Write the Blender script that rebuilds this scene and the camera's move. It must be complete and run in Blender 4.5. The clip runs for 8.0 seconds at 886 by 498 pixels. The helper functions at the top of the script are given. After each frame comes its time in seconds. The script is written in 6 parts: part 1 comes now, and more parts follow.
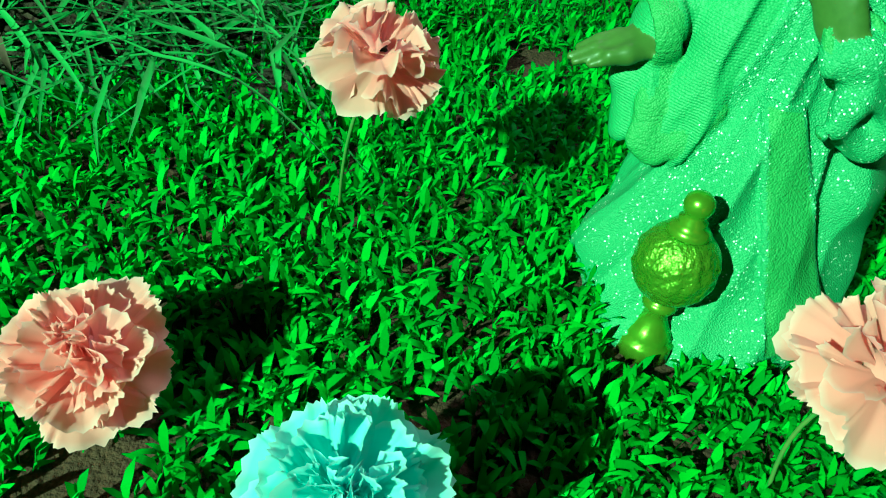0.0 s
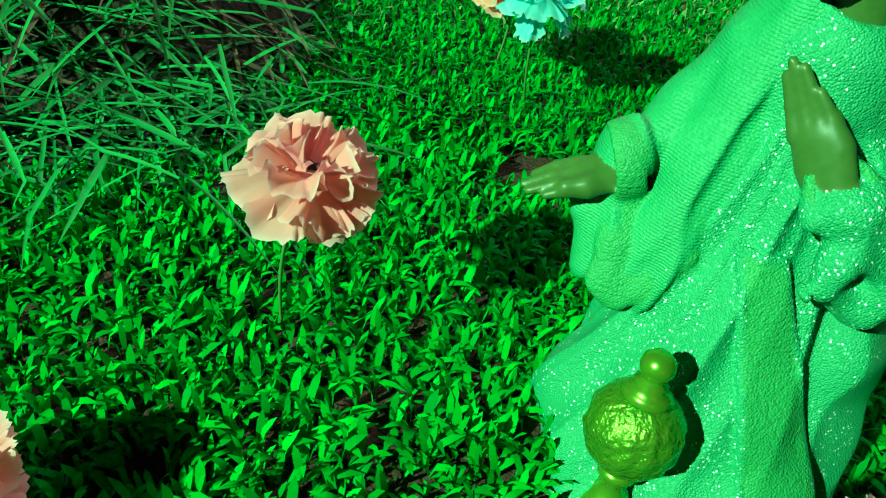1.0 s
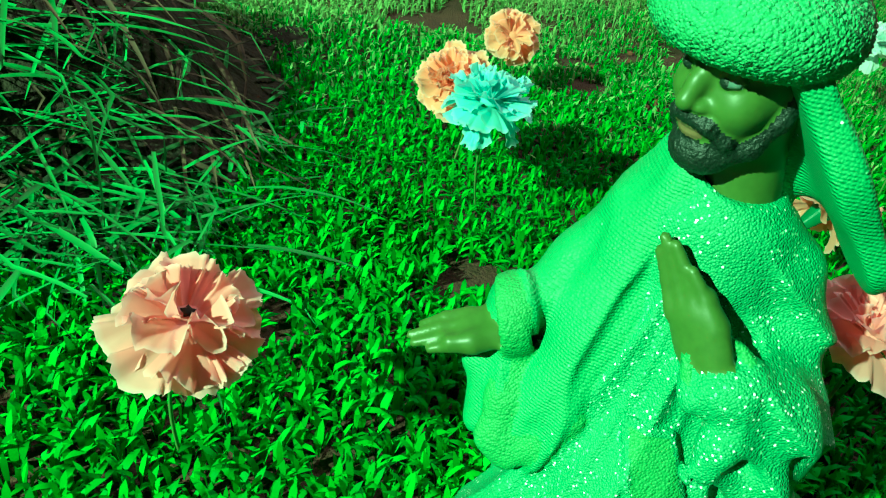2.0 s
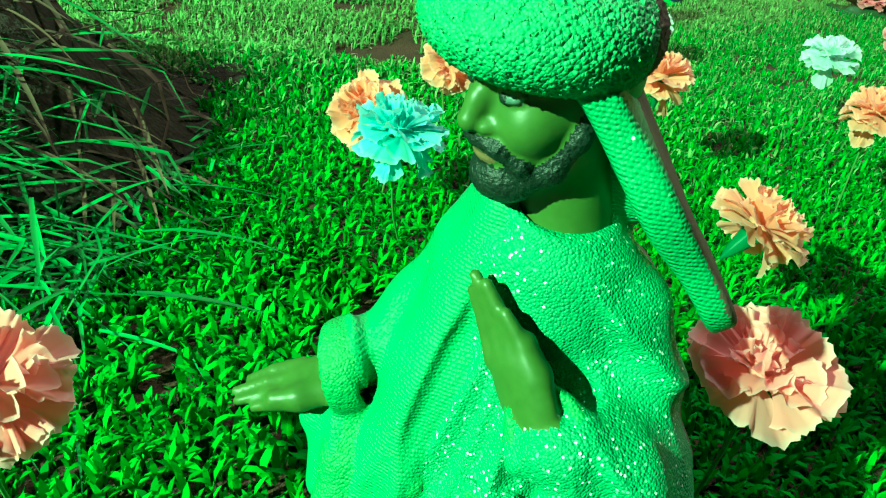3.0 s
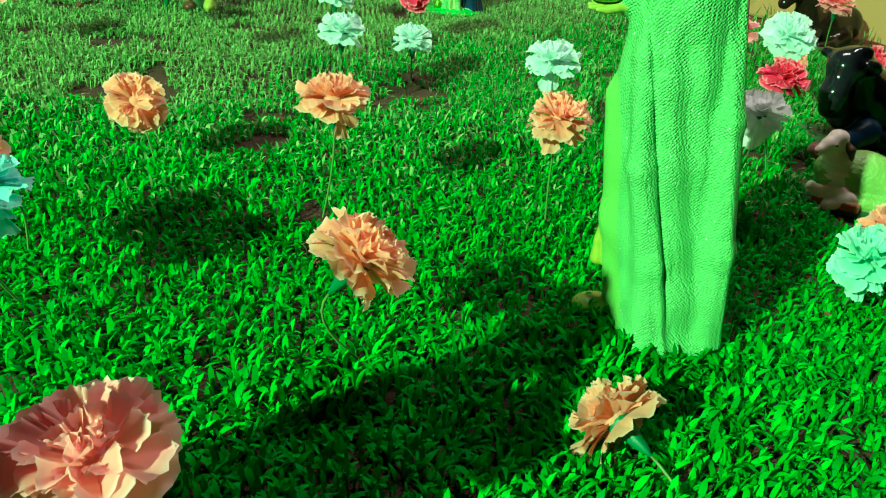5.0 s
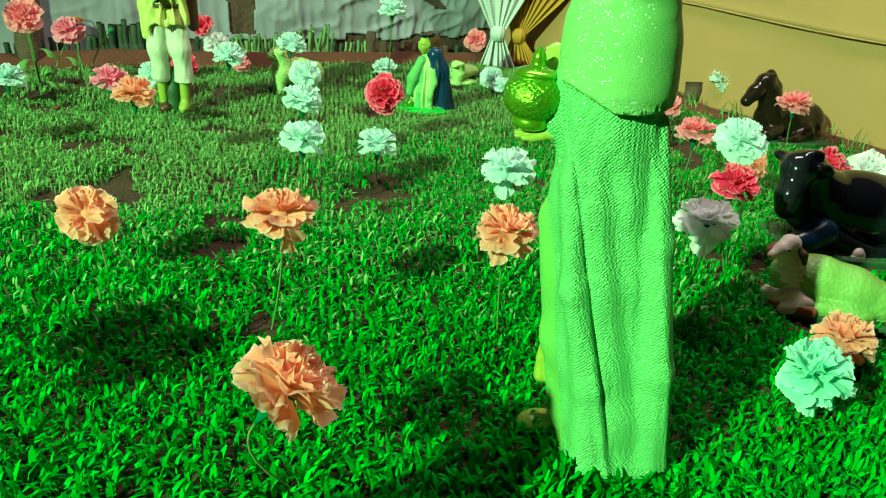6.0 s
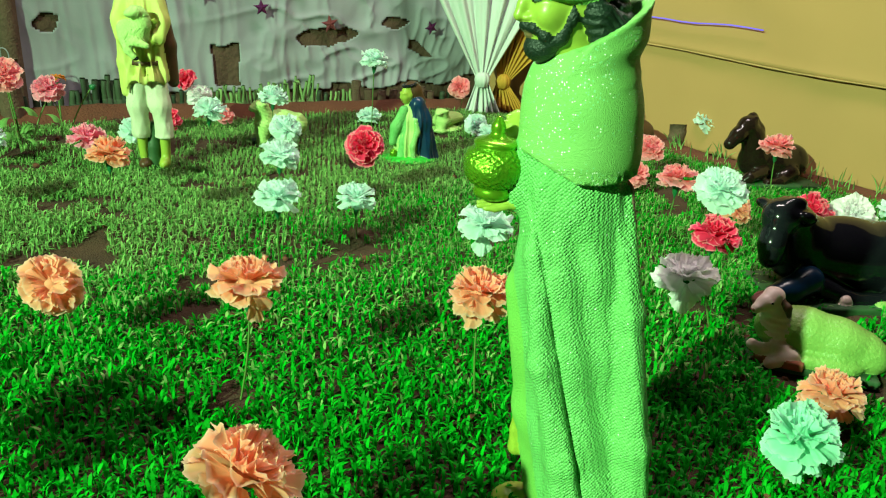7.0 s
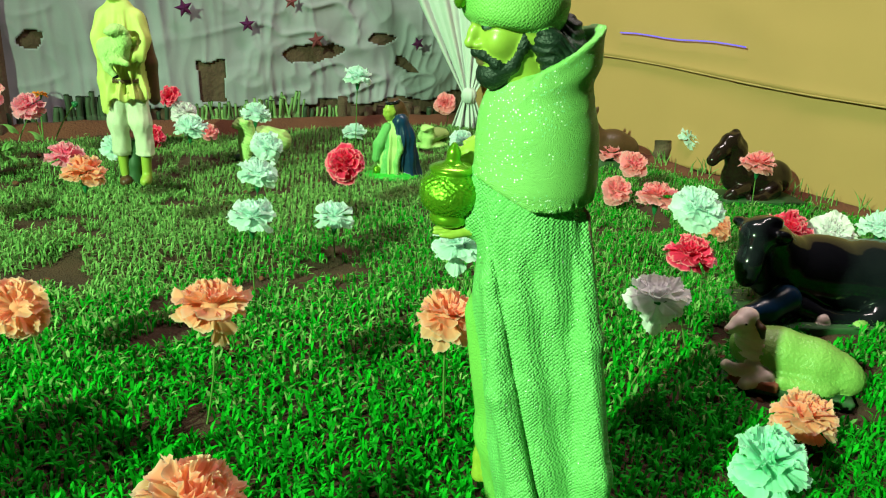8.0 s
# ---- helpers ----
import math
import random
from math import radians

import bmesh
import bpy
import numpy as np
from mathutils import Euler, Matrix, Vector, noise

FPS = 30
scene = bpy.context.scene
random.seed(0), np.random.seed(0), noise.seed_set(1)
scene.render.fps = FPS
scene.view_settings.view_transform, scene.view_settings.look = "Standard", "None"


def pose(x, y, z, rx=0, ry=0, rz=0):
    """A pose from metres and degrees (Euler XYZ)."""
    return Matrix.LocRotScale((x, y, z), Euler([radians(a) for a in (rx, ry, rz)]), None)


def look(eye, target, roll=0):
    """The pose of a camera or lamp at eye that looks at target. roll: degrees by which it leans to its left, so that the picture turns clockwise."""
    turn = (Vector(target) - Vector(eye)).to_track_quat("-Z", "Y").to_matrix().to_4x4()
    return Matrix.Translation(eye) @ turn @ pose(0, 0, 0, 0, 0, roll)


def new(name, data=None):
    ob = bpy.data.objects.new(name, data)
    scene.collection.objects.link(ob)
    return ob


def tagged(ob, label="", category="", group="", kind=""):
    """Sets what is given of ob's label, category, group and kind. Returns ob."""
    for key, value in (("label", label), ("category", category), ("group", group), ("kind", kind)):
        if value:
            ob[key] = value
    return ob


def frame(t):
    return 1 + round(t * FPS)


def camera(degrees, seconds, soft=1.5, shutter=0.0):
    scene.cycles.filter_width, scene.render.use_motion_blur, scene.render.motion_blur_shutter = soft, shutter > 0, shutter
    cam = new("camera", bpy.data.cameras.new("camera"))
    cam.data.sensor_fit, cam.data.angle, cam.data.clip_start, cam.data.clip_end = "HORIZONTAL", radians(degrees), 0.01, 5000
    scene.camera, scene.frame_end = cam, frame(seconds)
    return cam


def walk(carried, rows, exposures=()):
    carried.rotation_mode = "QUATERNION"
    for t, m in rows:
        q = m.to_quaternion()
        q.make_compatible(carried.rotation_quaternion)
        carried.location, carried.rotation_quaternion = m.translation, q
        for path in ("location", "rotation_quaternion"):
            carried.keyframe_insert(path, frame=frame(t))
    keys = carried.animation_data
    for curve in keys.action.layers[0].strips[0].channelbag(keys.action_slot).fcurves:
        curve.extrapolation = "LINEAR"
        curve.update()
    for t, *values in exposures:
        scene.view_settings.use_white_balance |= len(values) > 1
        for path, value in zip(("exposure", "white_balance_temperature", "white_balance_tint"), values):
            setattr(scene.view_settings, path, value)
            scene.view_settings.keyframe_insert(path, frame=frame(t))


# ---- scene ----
# ---- camera and walk ----
cam = camera(62.0, 8.0, 1.15, 0.012)
PATH = [
    (0, (-0.09, 0.167, 0.391), (0.238, 1.588, -0.976), 10.6),
    (0.5, (-0.068, 0.192, 0.403), (0.197, 1.684, -0.903), 9.6),
    (1, (-0.018, 0.229, 0.393), (0.179, 1.79, -0.841), 10.4),
    (1.5, (0.024, 0.249, 0.422), (0.201, 1.838, -0.779), 11.7),
    (1.7, (0.032, 0.256, 0.44), (0.2, 1.868, -0.731), 11.7),
    (2.8, (0.114, 0.312, 0.43), (0.24, 2.017, -0.608), 8.7),
    (3, (0.139, 0.31, 0.433), (0.268, 2.007, -0.618), 8.4),
    (3.5, (0.22, 0.315, 0.438), (0.339, 2.005, -0.625), 8.2),
    (4, (0.292, 0.329, 0.44), (0.485, 2.017, -0.615), 8.0),
    (4.5, (0.38, 0.337, 0.458), (0.653, 2.015, -0.596), 6.6),
    (4.7, (0.412, 0.341, 0.461), (0.701, 2.022, -0.582), 5.9),
    (5.8, (0.503, 0.347, 0.493), (0.822, 2.131, -0.351), 5.5),
    (6, (0.508, 0.36, 0.505), (0.819, 2.161, -0.307), 5.2),
    (6.5, (0.529, 0.38, 0.524), (0.835, 2.207, -0.231), 4.1),
    (7, (0.542, 0.389, 0.528), (0.86, 2.229, -0.189), 4.0),
    (7.5, (0.562, 0.395, 0.534), (0.884, 2.239, -0.172), 4.0),
    (8, (0.577, 0.394, 0.54), (0.906, 2.244, -0.145), 4.0),
]
# the phone's white balance drifts from a cool green to a warmer one
EXPOSURES = [
    (0, -0.05, 5250, 2), (1.0, -0.15, 5350, -2), (1.5, -0.18, 5400, -6), (1.7, -0.05, 5500, -8), (2.8, 0.40, 5500, -16), (3.5, 0.46, 5450, -17), (4.0, 0.52, 5550, -16), (4.5, 0.30, 5700, -12),
    (5.8, 0.18, 6050, -9), (6.0, 0.17, 6100, -6), (6.5, 0.14, 6250, 6), (8, 0.11, 6250, 13),
]
walk(cam, [(t, look(eye, target, roll)) for t, eye, target, roll in PATH], EXPOSURES)

# ---- world and lamps ----
world = bpy.data.worlds.new("night")
world.use_nodes = True
world.node_tree.nodes["Background"].inputs[0].default_value = (0.5, 0.55, 0.7, 1)
world.node_tree.nodes["Background"].inputs[1].default_value = 0.02
scene.world = world


def lamp(name, kind, m, energy, color, **extra):
    data = bpy.data.lights.new(name, kind)
    data.energy, data.color = energy, color
    for key, value in extra.items():
        setattr(data, key, value)
    ob = new(name, data)
    ob.matrix_world = m
    return ob


# the green stage floodlight stands to the left, behind the visitor
lamp("green_floodlight", "SPOT", look((-3.0, -1.84, 2.55), (0.5, 1.15, 0.0)), 2600, (0.58, 1.0, 0.49),
     spot_size=radians(54), spot_blend=0.85, shadow_soft_size=0.05)
# the room's warm white tube lamp under the ceiling
lamp("tube_lamp", "AREA", look((1.15, 2.05, 2.45), (1.1, 1.95, 0.0)), 46, (1.0, 0.84, 0.76), shape="RECTANGLE", size=1.3, size_y=0.25)


# ---- materials ----
def ramp(nt, stops):
    node = nt.nodes.new("ShaderNodeValToRGB")
    el = node.color_ramp.elements
    while len(el) < len(stops):
        el.new(0.5)
    for e, (p, c) in zip(el, stops):
        e.position, e.color = p, (*c, 1)
    return node


def surface(name, base, alt=None, rough=0.7, metal=0.0, grain=300.0, blotch=12.0, bump=0.3, depth=0.0006, translucent=0.0,
            random_by="", sheen=0.0, spec=0.4, rim=0.0):
    """A surface of two colours mixed at two scales, with fine relief."""
    alt = alt or tuple(c * 0.75 for c in base)
    ma = bpy.data.materials.new(name)
    ma.use_nodes = True
    nt = ma.node_tree
    b = nt.nodes["Principled BSDF"]
    co = nt.nodes.new("ShaderNodeTexCoord")
    big = nt.nodes.new("ShaderNodeTexNoise")
    big.inputs["Scale"].default_value, big.inputs["Detail"].default_value = blotch, 4
    fine = nt.nodes.new("ShaderNodeTexNoise")
    fine.inputs["Scale"].default_value, fine.inputs["Detail"].default_value = grain, 3
    for n in (big, fine):
        nt.links.new(co.outputs["Object"], n.inputs["Vector"])
    add = nt.nodes.new("ShaderNodeMath")
    add.operation = "MULTIPLY_ADD"
    add.inputs[1].default_value = 0.45
    nt.links.new(fine.outputs["Fac"], add.inputs[0])
    half = nt.nodes.new("ShaderNodeMath")
    half.operation = "MULTIPLY"
    half.inputs[1].default_value = 0.55
    nt.links.new(big.outputs["Fac"], half.inputs[0])
    nt.links.new(half.outputs[0], add.inputs[2])
    fac = add.outputs[0]
    if random_by:
        if random_by == "island":
            rnd = nt.nodes.new("ShaderNodeNewGeometry").outputs["Random Per Island"]
        else:
            rnd = nt.nodes.new("ShaderNodeObjectInfo").outputs["Random"]
        mixr = nt.nodes.new("ShaderNodeMix")
        mixr.inputs["Factor"].default_value = 0.6
        nt.links.new(fac, mixr.inputs["A"])
        nt.links.new(rnd, mixr.inputs["B"])
        fac = mixr.outputs["Result"]
    r = ramp(nt, [(0.28, base), (0.72, alt)])
    nt.links.new(fac, r.inputs[0])
    if rim:  # paler towards the cut edge: light caught on the rims, put into the colour
        at = nt.nodes.new("ShaderNodeAttribute")
        at.attribute_name = "rim"
        pale = tuple(c + (0.97 - c) * rim for c in base)
        fade = ramp(nt, [(0.91, base), (1.0, pale)])
        nt.links.new(at.outputs["Fac"], fade.inputs[0])
        light = nt.nodes.new("ShaderNodeMix")
        light.data_type, light.blend_type = "RGBA", "LIGHTEN"
        light.inputs["Factor"].default_value = 1.0
        nt.links.new(r.outputs[0], light.inputs[6])
        nt.links.new(fade.outputs[0], light.inputs[7])
        colour = light.outputs[2]
    else:
        colour = r.outputs[0]
    nt.links.new(colour, b.inputs["Base Color"])
    b.inputs["Roughness"].default_value, b.inputs["Metallic"].default_value = rough, metal
    b.inputs["Specular IOR Level"].default_value = spec
    b.inputs["Sheen Weight"].default_value = sheen
    if bump:
        bp = nt.nodes.new("ShaderNodeBump")
        bp.inputs["Strength"].default_value, bp.inputs["Distance"].default_value = bump, depth
        nt.links.new(fine.outputs["Fac"], bp.inputs["Height"])
        nt.links.new(bp.outputs[0], b.inputs["Normal"])
    if translucent:
        tr = nt.nodes.new("ShaderNodeBsdfTranslucent")
        nt.links.new(colour, tr.inputs["Color"])
        mx = nt.nodes.new("ShaderNodeMixShader")
        mx.inputs[0].default_value = translucent
        nt.links.new(b.outputs[0], mx.inputs[1])
        nt.links.new(tr.outputs[0], mx.inputs[2])
        nt.links.new(mx.outputs[0], nt.nodes["Material Output"].inputs["Surface"])
    return ma


def robe(name, base, alt, cell=900.0, glitter=0.0, rough=0.55, depth=0.0010, weave=0.0, lace=0.0, loose=0.75):
    """Painted plaster cloth with a pebbled or woven relief and loose glitter."""
    ma = surface(name, base, alt, rough=rough, grain=500, blotch=18, bump=0)
    nt = ma.node_tree
    b = nt.nodes["Principled BSDF"]
    co = nt.nodes["Texture Coordinate"]
    vo = nt.nodes.new("ShaderNodeTexVoronoi")
    vo.inputs["Scale"].default_value, vo.inputs["Randomness"].default_value = cell, loose
    slant = nt.nodes.new("ShaderNodeMapping")
    slant.inputs["Rotation"].default_value = (0.35, 0.78, 0.5)
    nt.links.new(co.outputs["Object"], slant.inputs["Vector"])
    nt.links.new(slant.outputs[0], vo.inputs["Vector"])
    bead = nt.nodes.new("ShaderNodeMath")
    bead.operation = "SUBTRACT"
    bead.inputs[0].default_value = 1.0
    nt.links.new(vo.outputs["Distance"], bead.inputs[1])
    height = bead.outputs[0]
    if weave:
        wa = nt.nodes.new("ShaderNodeTexWave")
        wa.bands_direction = "Z"
        wa.inputs["Scale"].default_value, wa.inputs["Distortion"].default_value = weave, 1.5
        wa.inputs["Detail"].default_value = 1
        nt.links.new(co.outputs["Object"], wa.inputs["Vector"])
        s = nt.nodes.new("ShaderNodeMath")
        s.operation = "MULTIPLY_ADD"
        s.inputs[1].default_value = 0.5
        nt.links.new(wa.outputs["Fac"], s.inputs[0])
        nt.links.new(height, s.inputs[2])
        height = s.outputs[0]
    if lace:
        wa = nt.nodes.new("ShaderNodeTexWave")
        wa.wave_type = "RINGS"
        wa.inputs["Scale"].default_value, wa.inputs["Distortion"].default_value = lace, 14
        wa.inputs["Detail"].default_value, wa.inputs["Detail Scale"].default_value = 1, 1.2
        nt.links.new(co.outputs["Object"], wa.inputs["Vector"])
        s = nt.nodes.new("ShaderNodeMath")
        s.operation = "MULTIPLY_ADD"
        s.inputs[1].default_value = 0.28
        nt.links.new(wa.outputs["Fac"], s.inputs[0])
        nt.links.new(height, s.inputs[2])
        height = s.outputs[0]
    bp = nt.nodes.new("ShaderNodeBump")
    bp.inputs["Strength"].default_value, bp.inputs["Distance"].default_value = 1.0, depth
    nt.links.new(height, bp.inputs["Height"])
    nt.links.new(bp.outputs[0], b.inputs["Normal"])
    if glitter:
        gv = nt.nodes.new("ShaderNodeTexVoronoi")
        gv.inputs["Scale"].default_value = 640
        nt.links.new(co.outputs["Object"], gv.inputs["Vector"])
        sep = nt.nodes.new("ShaderNodeSeparateColor")
        nt.links.new(gv.outputs["Color"], sep.inputs[0])
        pick = nt.nodes.new("ShaderNodeMath")
        pick.operation = "GREATER_THAN"
        pick.inputs[1].default_value = 1 - glitter
        nt.links.new(sep.outputs[0], pick.inputs[0])
        drift = nt.nodes.new("ShaderNodeTexNoise")
        drift.inputs["Scale"].default_value, drift.inputs["Detail"].default_value = 26, 2
        nt.links.new(co.outputs["Object"], drift.inputs["Vector"])
        clump = nt.nodes.new("ShaderNodeMath")
        clump.operation = "GREATER_THAN"
        clump.inputs[1].default_value = 0.46
        nt.links.new(drift.outputs["Fac"], clump.inputs[0])
        some = nt.nodes.new("ShaderNodeMath")
        some.operation = "MULTIPLY"
        nt.links.new(pick.outputs[0], some.inputs[0])
        nt.links.new(clump.outputs[0], some.inputs[1])
        near = nt.nodes.new("ShaderNodeMath")
        near.operation = "LESS_THAN"
        near.inputs[1].default_value = 0.42
        nt.links.new(gv.outputs["Distance"], near.inputs[0])
        both = nt.nodes.new("ShaderNodeMath")
        both.operation = "MULTIPLY"
        nt.links.new(some.outputs[0], both.inputs[0])
        nt.links.new(near.outputs[0], both.inputs[1])
        gl = nt.nodes.new("ShaderNodeBsdfPrincipled")
        flake = ramp(nt, [(0.62, (0.28, 0.66, 0.36)), (0.66, (0.95, 0.95, 0.95))])
        nt.links.new(sep.outputs[1], flake.inputs[0])
        nt.links.new(flake.outputs[0], gl.inputs["Base Color"])
        gl.inputs["Roughness"].default_value = 0.25
        mx = nt.nodes.new("ShaderNodeMixShader")
        nt.links.new(both.outputs[0], mx.inputs[0])
        nt.links.new(b.outputs[0], mx.inputs[1])
        nt.links.new(gl.outputs[0], mx.inputs[2])
        nt.links.new(mx.outputs[0], nt.nodes["Material Output"].inputs["Surface"])
    return ma


M = {
    "soil": surface("soil", (0.072, 0.033, 0.016), (0.030, 0.015, 0.008), rough=0.95, grain=260, blotch=14, bump=1.0, depth=0.004),
    "red_soil": surface("red_soil", (0.17, 0.055, 0.028), (0.09, 0.03, 0.018), rough=0.95, grain=160, blotch=8, bump=1.0, depth=0.006),
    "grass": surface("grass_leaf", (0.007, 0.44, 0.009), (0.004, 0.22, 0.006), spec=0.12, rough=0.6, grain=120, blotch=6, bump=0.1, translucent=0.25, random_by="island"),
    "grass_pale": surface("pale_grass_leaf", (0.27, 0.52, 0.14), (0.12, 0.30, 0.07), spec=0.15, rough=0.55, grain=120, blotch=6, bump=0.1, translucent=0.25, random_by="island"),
    "straw": surface("straw", (0.060, 0.34, 0.06), (0.025, 0.16, 0.025), rough=0.6, grain=200, blotch=20, bump=0.4, random_by="island", translucent=0.1),
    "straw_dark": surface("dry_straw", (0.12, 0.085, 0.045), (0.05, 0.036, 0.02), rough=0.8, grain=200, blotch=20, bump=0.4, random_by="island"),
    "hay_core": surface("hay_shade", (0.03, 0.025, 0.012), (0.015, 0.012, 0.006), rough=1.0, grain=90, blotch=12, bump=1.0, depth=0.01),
    "peach": surface("peach_paper", (0.98, 0.46, 0.29), (0.97, 0.40, 0.23), rough=0.8, grain=700, blotch=30, bump=0.2, translucent=0.5, sheen=0.2, random_by="island", rim=0.30),
    "coral": surface("coral_paper", (0.97, 0.36, 0.41), (0.95, 0.30, 0.35), rough=0.8, grain=700, blotch=30, bump=0.2, translucent=0.5, random_by="island", rim=0.30),
    "pink": surface("pink_paper", (0.97, 0.34, 0.50), (0.95, 0.28, 0.44), rough=0.8, grain=700, blotch=30, bump=0.2, translucent=0.5, random_by="island", rim=0.30),
    "crimson": surface("crimson_paper", (0.85, 0.03, 0.12), (0.74, 0.022, 0.09), rough=0.8, grain=700, blotch=30, bump=0.2, translucent=0.25, random_by="island", rim=0.30),
    "blush": surface("blush_paper", (0.96, 0.42, 0.39), (0.94, 0.36, 0.33), rough=0.8, grain=700, blotch=30, bump=0.2, translucent=0.5, sheen=0.2, random_by="island", rim=0.30),
    # white paper with the green light put in its colour; plain copy for shade
    "aqua": surface("lit_aqua_paper", (0.32, 0.80, 0.78), (0.27, 0.74, 0.72), rough=0.8, grain=700, blotch=30, bump=0.2, translucent=0.5, random_by="island", rim=0.30),
    "shaded_white": surface("plain_white_paper", (0.92, 0.90, 0.92), (0.86, 0.85, 0.87), rough=0.8, grain=700, blotch=30, bump=0.2, translucent=0.5, random_by="island", rim=0.30),
    "white": surface("lit_white_paper", (0.76, 0.93, 0.88), (0.70, 0.88, 0.84), rough=0.8, grain=700, blotch=30, bump=0.2, translucent=0.5, random_by="island", rim=0.30),
    "mint": surface("lit_mint_paper", (0.46, 0.90, 0.70), (0.40, 0.84, 0.64), rough=0.8, grain=700, blotch=30, bump=0.2, translucent=0.5, random_by="island", rim=0.30),
    "orange": surface("orange_petal", (0.85, 0.28, 0.01), (0.7, 0.2, 0.01), rough=0.6, grain=400, blotch=30, bump=0.2, translucent=0.2, random_by="island"),
    "calyx": surface("green_plastic", (0.012, 0.16, 0.05), (0.008, 0.11, 0.035), rough=0.4, grain=300, blotch=20, bump=0.2),
    "stem": surface("stem_wire", (0.05, 0.22, 0.035), (0.16, 0.2, 0.05), rough=0.5, grain=200, blotch=15, bump=0.2),
    "skin_dark": surface("dark_painted_skin", (0.075, 0.150, 0.026), (0.048, 0.105, 0.017), rough=0.42, grain=200, blotch=14, bump=0.1),
    "skin_light": surface("light_painted_skin", (0.32, 0.42, 0.055), (0.27, 0.36, 0.045), rough=0.35, grain=200, blotch=14, bump=0.1),
    "hair": surface("black_painted_hair", (0.010, 0.025, 0.015), (0.005, 0.012, 0.008), rough=0.5, grain=420, blotch=40, bump=1.0, depth=0.0015),
    "robe_a": robe("glitter_robe", (0.080, 0.355, 0.135), (0.045, 0.25, 0.088), cell=720, depth=0.0008, glitter=0.16),
    "knit_a": robe("knitted_mantle", (0.076, 0.35, 0.118), (0.048, 0.26, 0.08), cell=620, depth=0.0005, weave=170, glitter=0.006),
    "trim_a": robe("embossed_trim", (0.075, 0.33, 0.085), (0.05, 0.24, 0.06), cell=650, lace=60, depth=0.0007),
    "turban_a": robe("curled_turban", (0.10, 0.40, 0.14), (0.065, 0.30, 0.10), cell=620, depth=0.0010),
    "robe_b": robe("pale_green_robe", (0.19, 0.55, 0.16), (0.13, 0.43, 0.11), cell=400, loose=0.4, depth=0.0020, glitter=0.012, rough=0.42),
    "cape_b": robe("laced_cape", (0.25, 0.54, 0.15), (0.18, 0.43, 0.105), cell=900, lace=58, depth=0.0007, glitter=0.2, rough=0.45),
    "turban_b": robe("beaded_turban", (0.22, 0.50, 0.11), (0.16, 0.40, 0.08), cell=520, loose=0.5, depth=0.0007),
    "king_shade": surface("brown_king_shade", (0.14, 0.10, 0.066), (0.095, 0.066, 0.044), rough=0.8, grain=500, blotch=22, bump=0.6, depth=0.0008),
    "cape_shade": surface("rosy_brown_cape_shade", (0.36, 0.22, 0.16), (0.26, 0.16, 0.11), rough=0.75, grain=500, blotch=22, bump=0.8, depth=0.0010),
    "lining": robe("yellow_green_lining", (0.21, 0.54, 0.10), (0.15, 0.42, 0.07), cell=430, depth=0.0010),
    "hole_shade": surface("dark_flower_hole_shade", (0.03, 0.02, 0.015), (0.015, 0.01, 0.008), rough=0.9, grain=300, blotch=30, bump=0.3),
    "gold": surface("gold_paint", (0.22, 0.48, 0.02), (0.12, 0.32, 0.012), rough=0.27, metal=0.7, grain=260, blotch=60, bump=1.0, depth=0.0022),
    "gold_smooth": surface("smooth_gold_paint", (0.22, 0.48, 0.02), (0.16, 0.38, 0.015), rough=0.25, metal=0.7, grain=160, blotch=30, bump=0.15),
    "tunic": surface("yellow_tunic", (0.58, 0.62, 0.16), (0.5, 0.54, 0.13), rough=0.6, grain=300, blotch=16, bump=0.3),
    "trousers": robe("white_trousers", (0.66, 0.66, 0.50), (0.56, 0.56, 0.42), cell=800, glitter=0.08, rough=0.5, depth=0.0006),
    "lamb": surface("lamb_wool", (0.48, 0.70, 0.24), (0.38, 0.58, 0.17), rough=0.7, grain=330, blotch=30, bump=0.8, depth=0.002),
    "sheep": surface("sheep_wool", (0.27, 0.46, 0.11), (0.18, 0.34, 0.07), rough=0.38, grain=420, blotch=24, bump=0.7, depth=0.0013),
    "sheep_face": surface("cream_sheep_face", (0.80, 0.65, 0.58), (0.66, 0.52, 0.46), rough=0.45, grain=200, blotch=20, bump=0.2),
    "brown": surface("brown_paint", (0.10, 0.045, 0.02), (0.05, 0.025, 0.012), rough=0.4, grain=200, blotch=20, bump=0.3),
    "black_gloss": surface("black_gloss_paint", (0.006, 0.007, 0.010), (0.010, 0.011, 0.014), rough=0.13, grain=60, blotch=20, bump=0.15, depth=0.0012),
    "brown_gloss": surface("dark_brown_gloss_paint", (0.010, 0.006, 0.005), (0.018, 0.009, 0.006), rough=0.16, grain=90, blotch=20, bump=0.2, depth=0.002),
    "terracotta": surface("terracotta_chip", (0.32, 0.09, 0.04), (0.22, 0.07, 0.035), rough=0.8, grain=200, blotch=25, bump=0.4),
    "pink_nose": surface("pink_snout", (0.5, 0.16, 0.17), (0.4, 0.13, 0.14), rough=0.4, grain=200, blotch=25, bump=0.2),
    "blue_mantle": surface("dark_blue_mantle", (0.006, 0.035, 0.09), (0.005, 0.022, 0.055), rough=0.28, grain=160, blotch=35, bump=0.4),
    "cloth": surface("grey_wall_cloth", (0.35, 0.35, 0.395), (0.22, 0.22, 0.26), rough=0.9, grain=900, blotch=5, bump=0.4),
    "board": surface("brown_paper_rock", (0.12, 0.07, 0.045), (0.06, 0.035, 0.025), rough=0.95, grain=60, blotch=8, bump=1.0, depth=0.006),
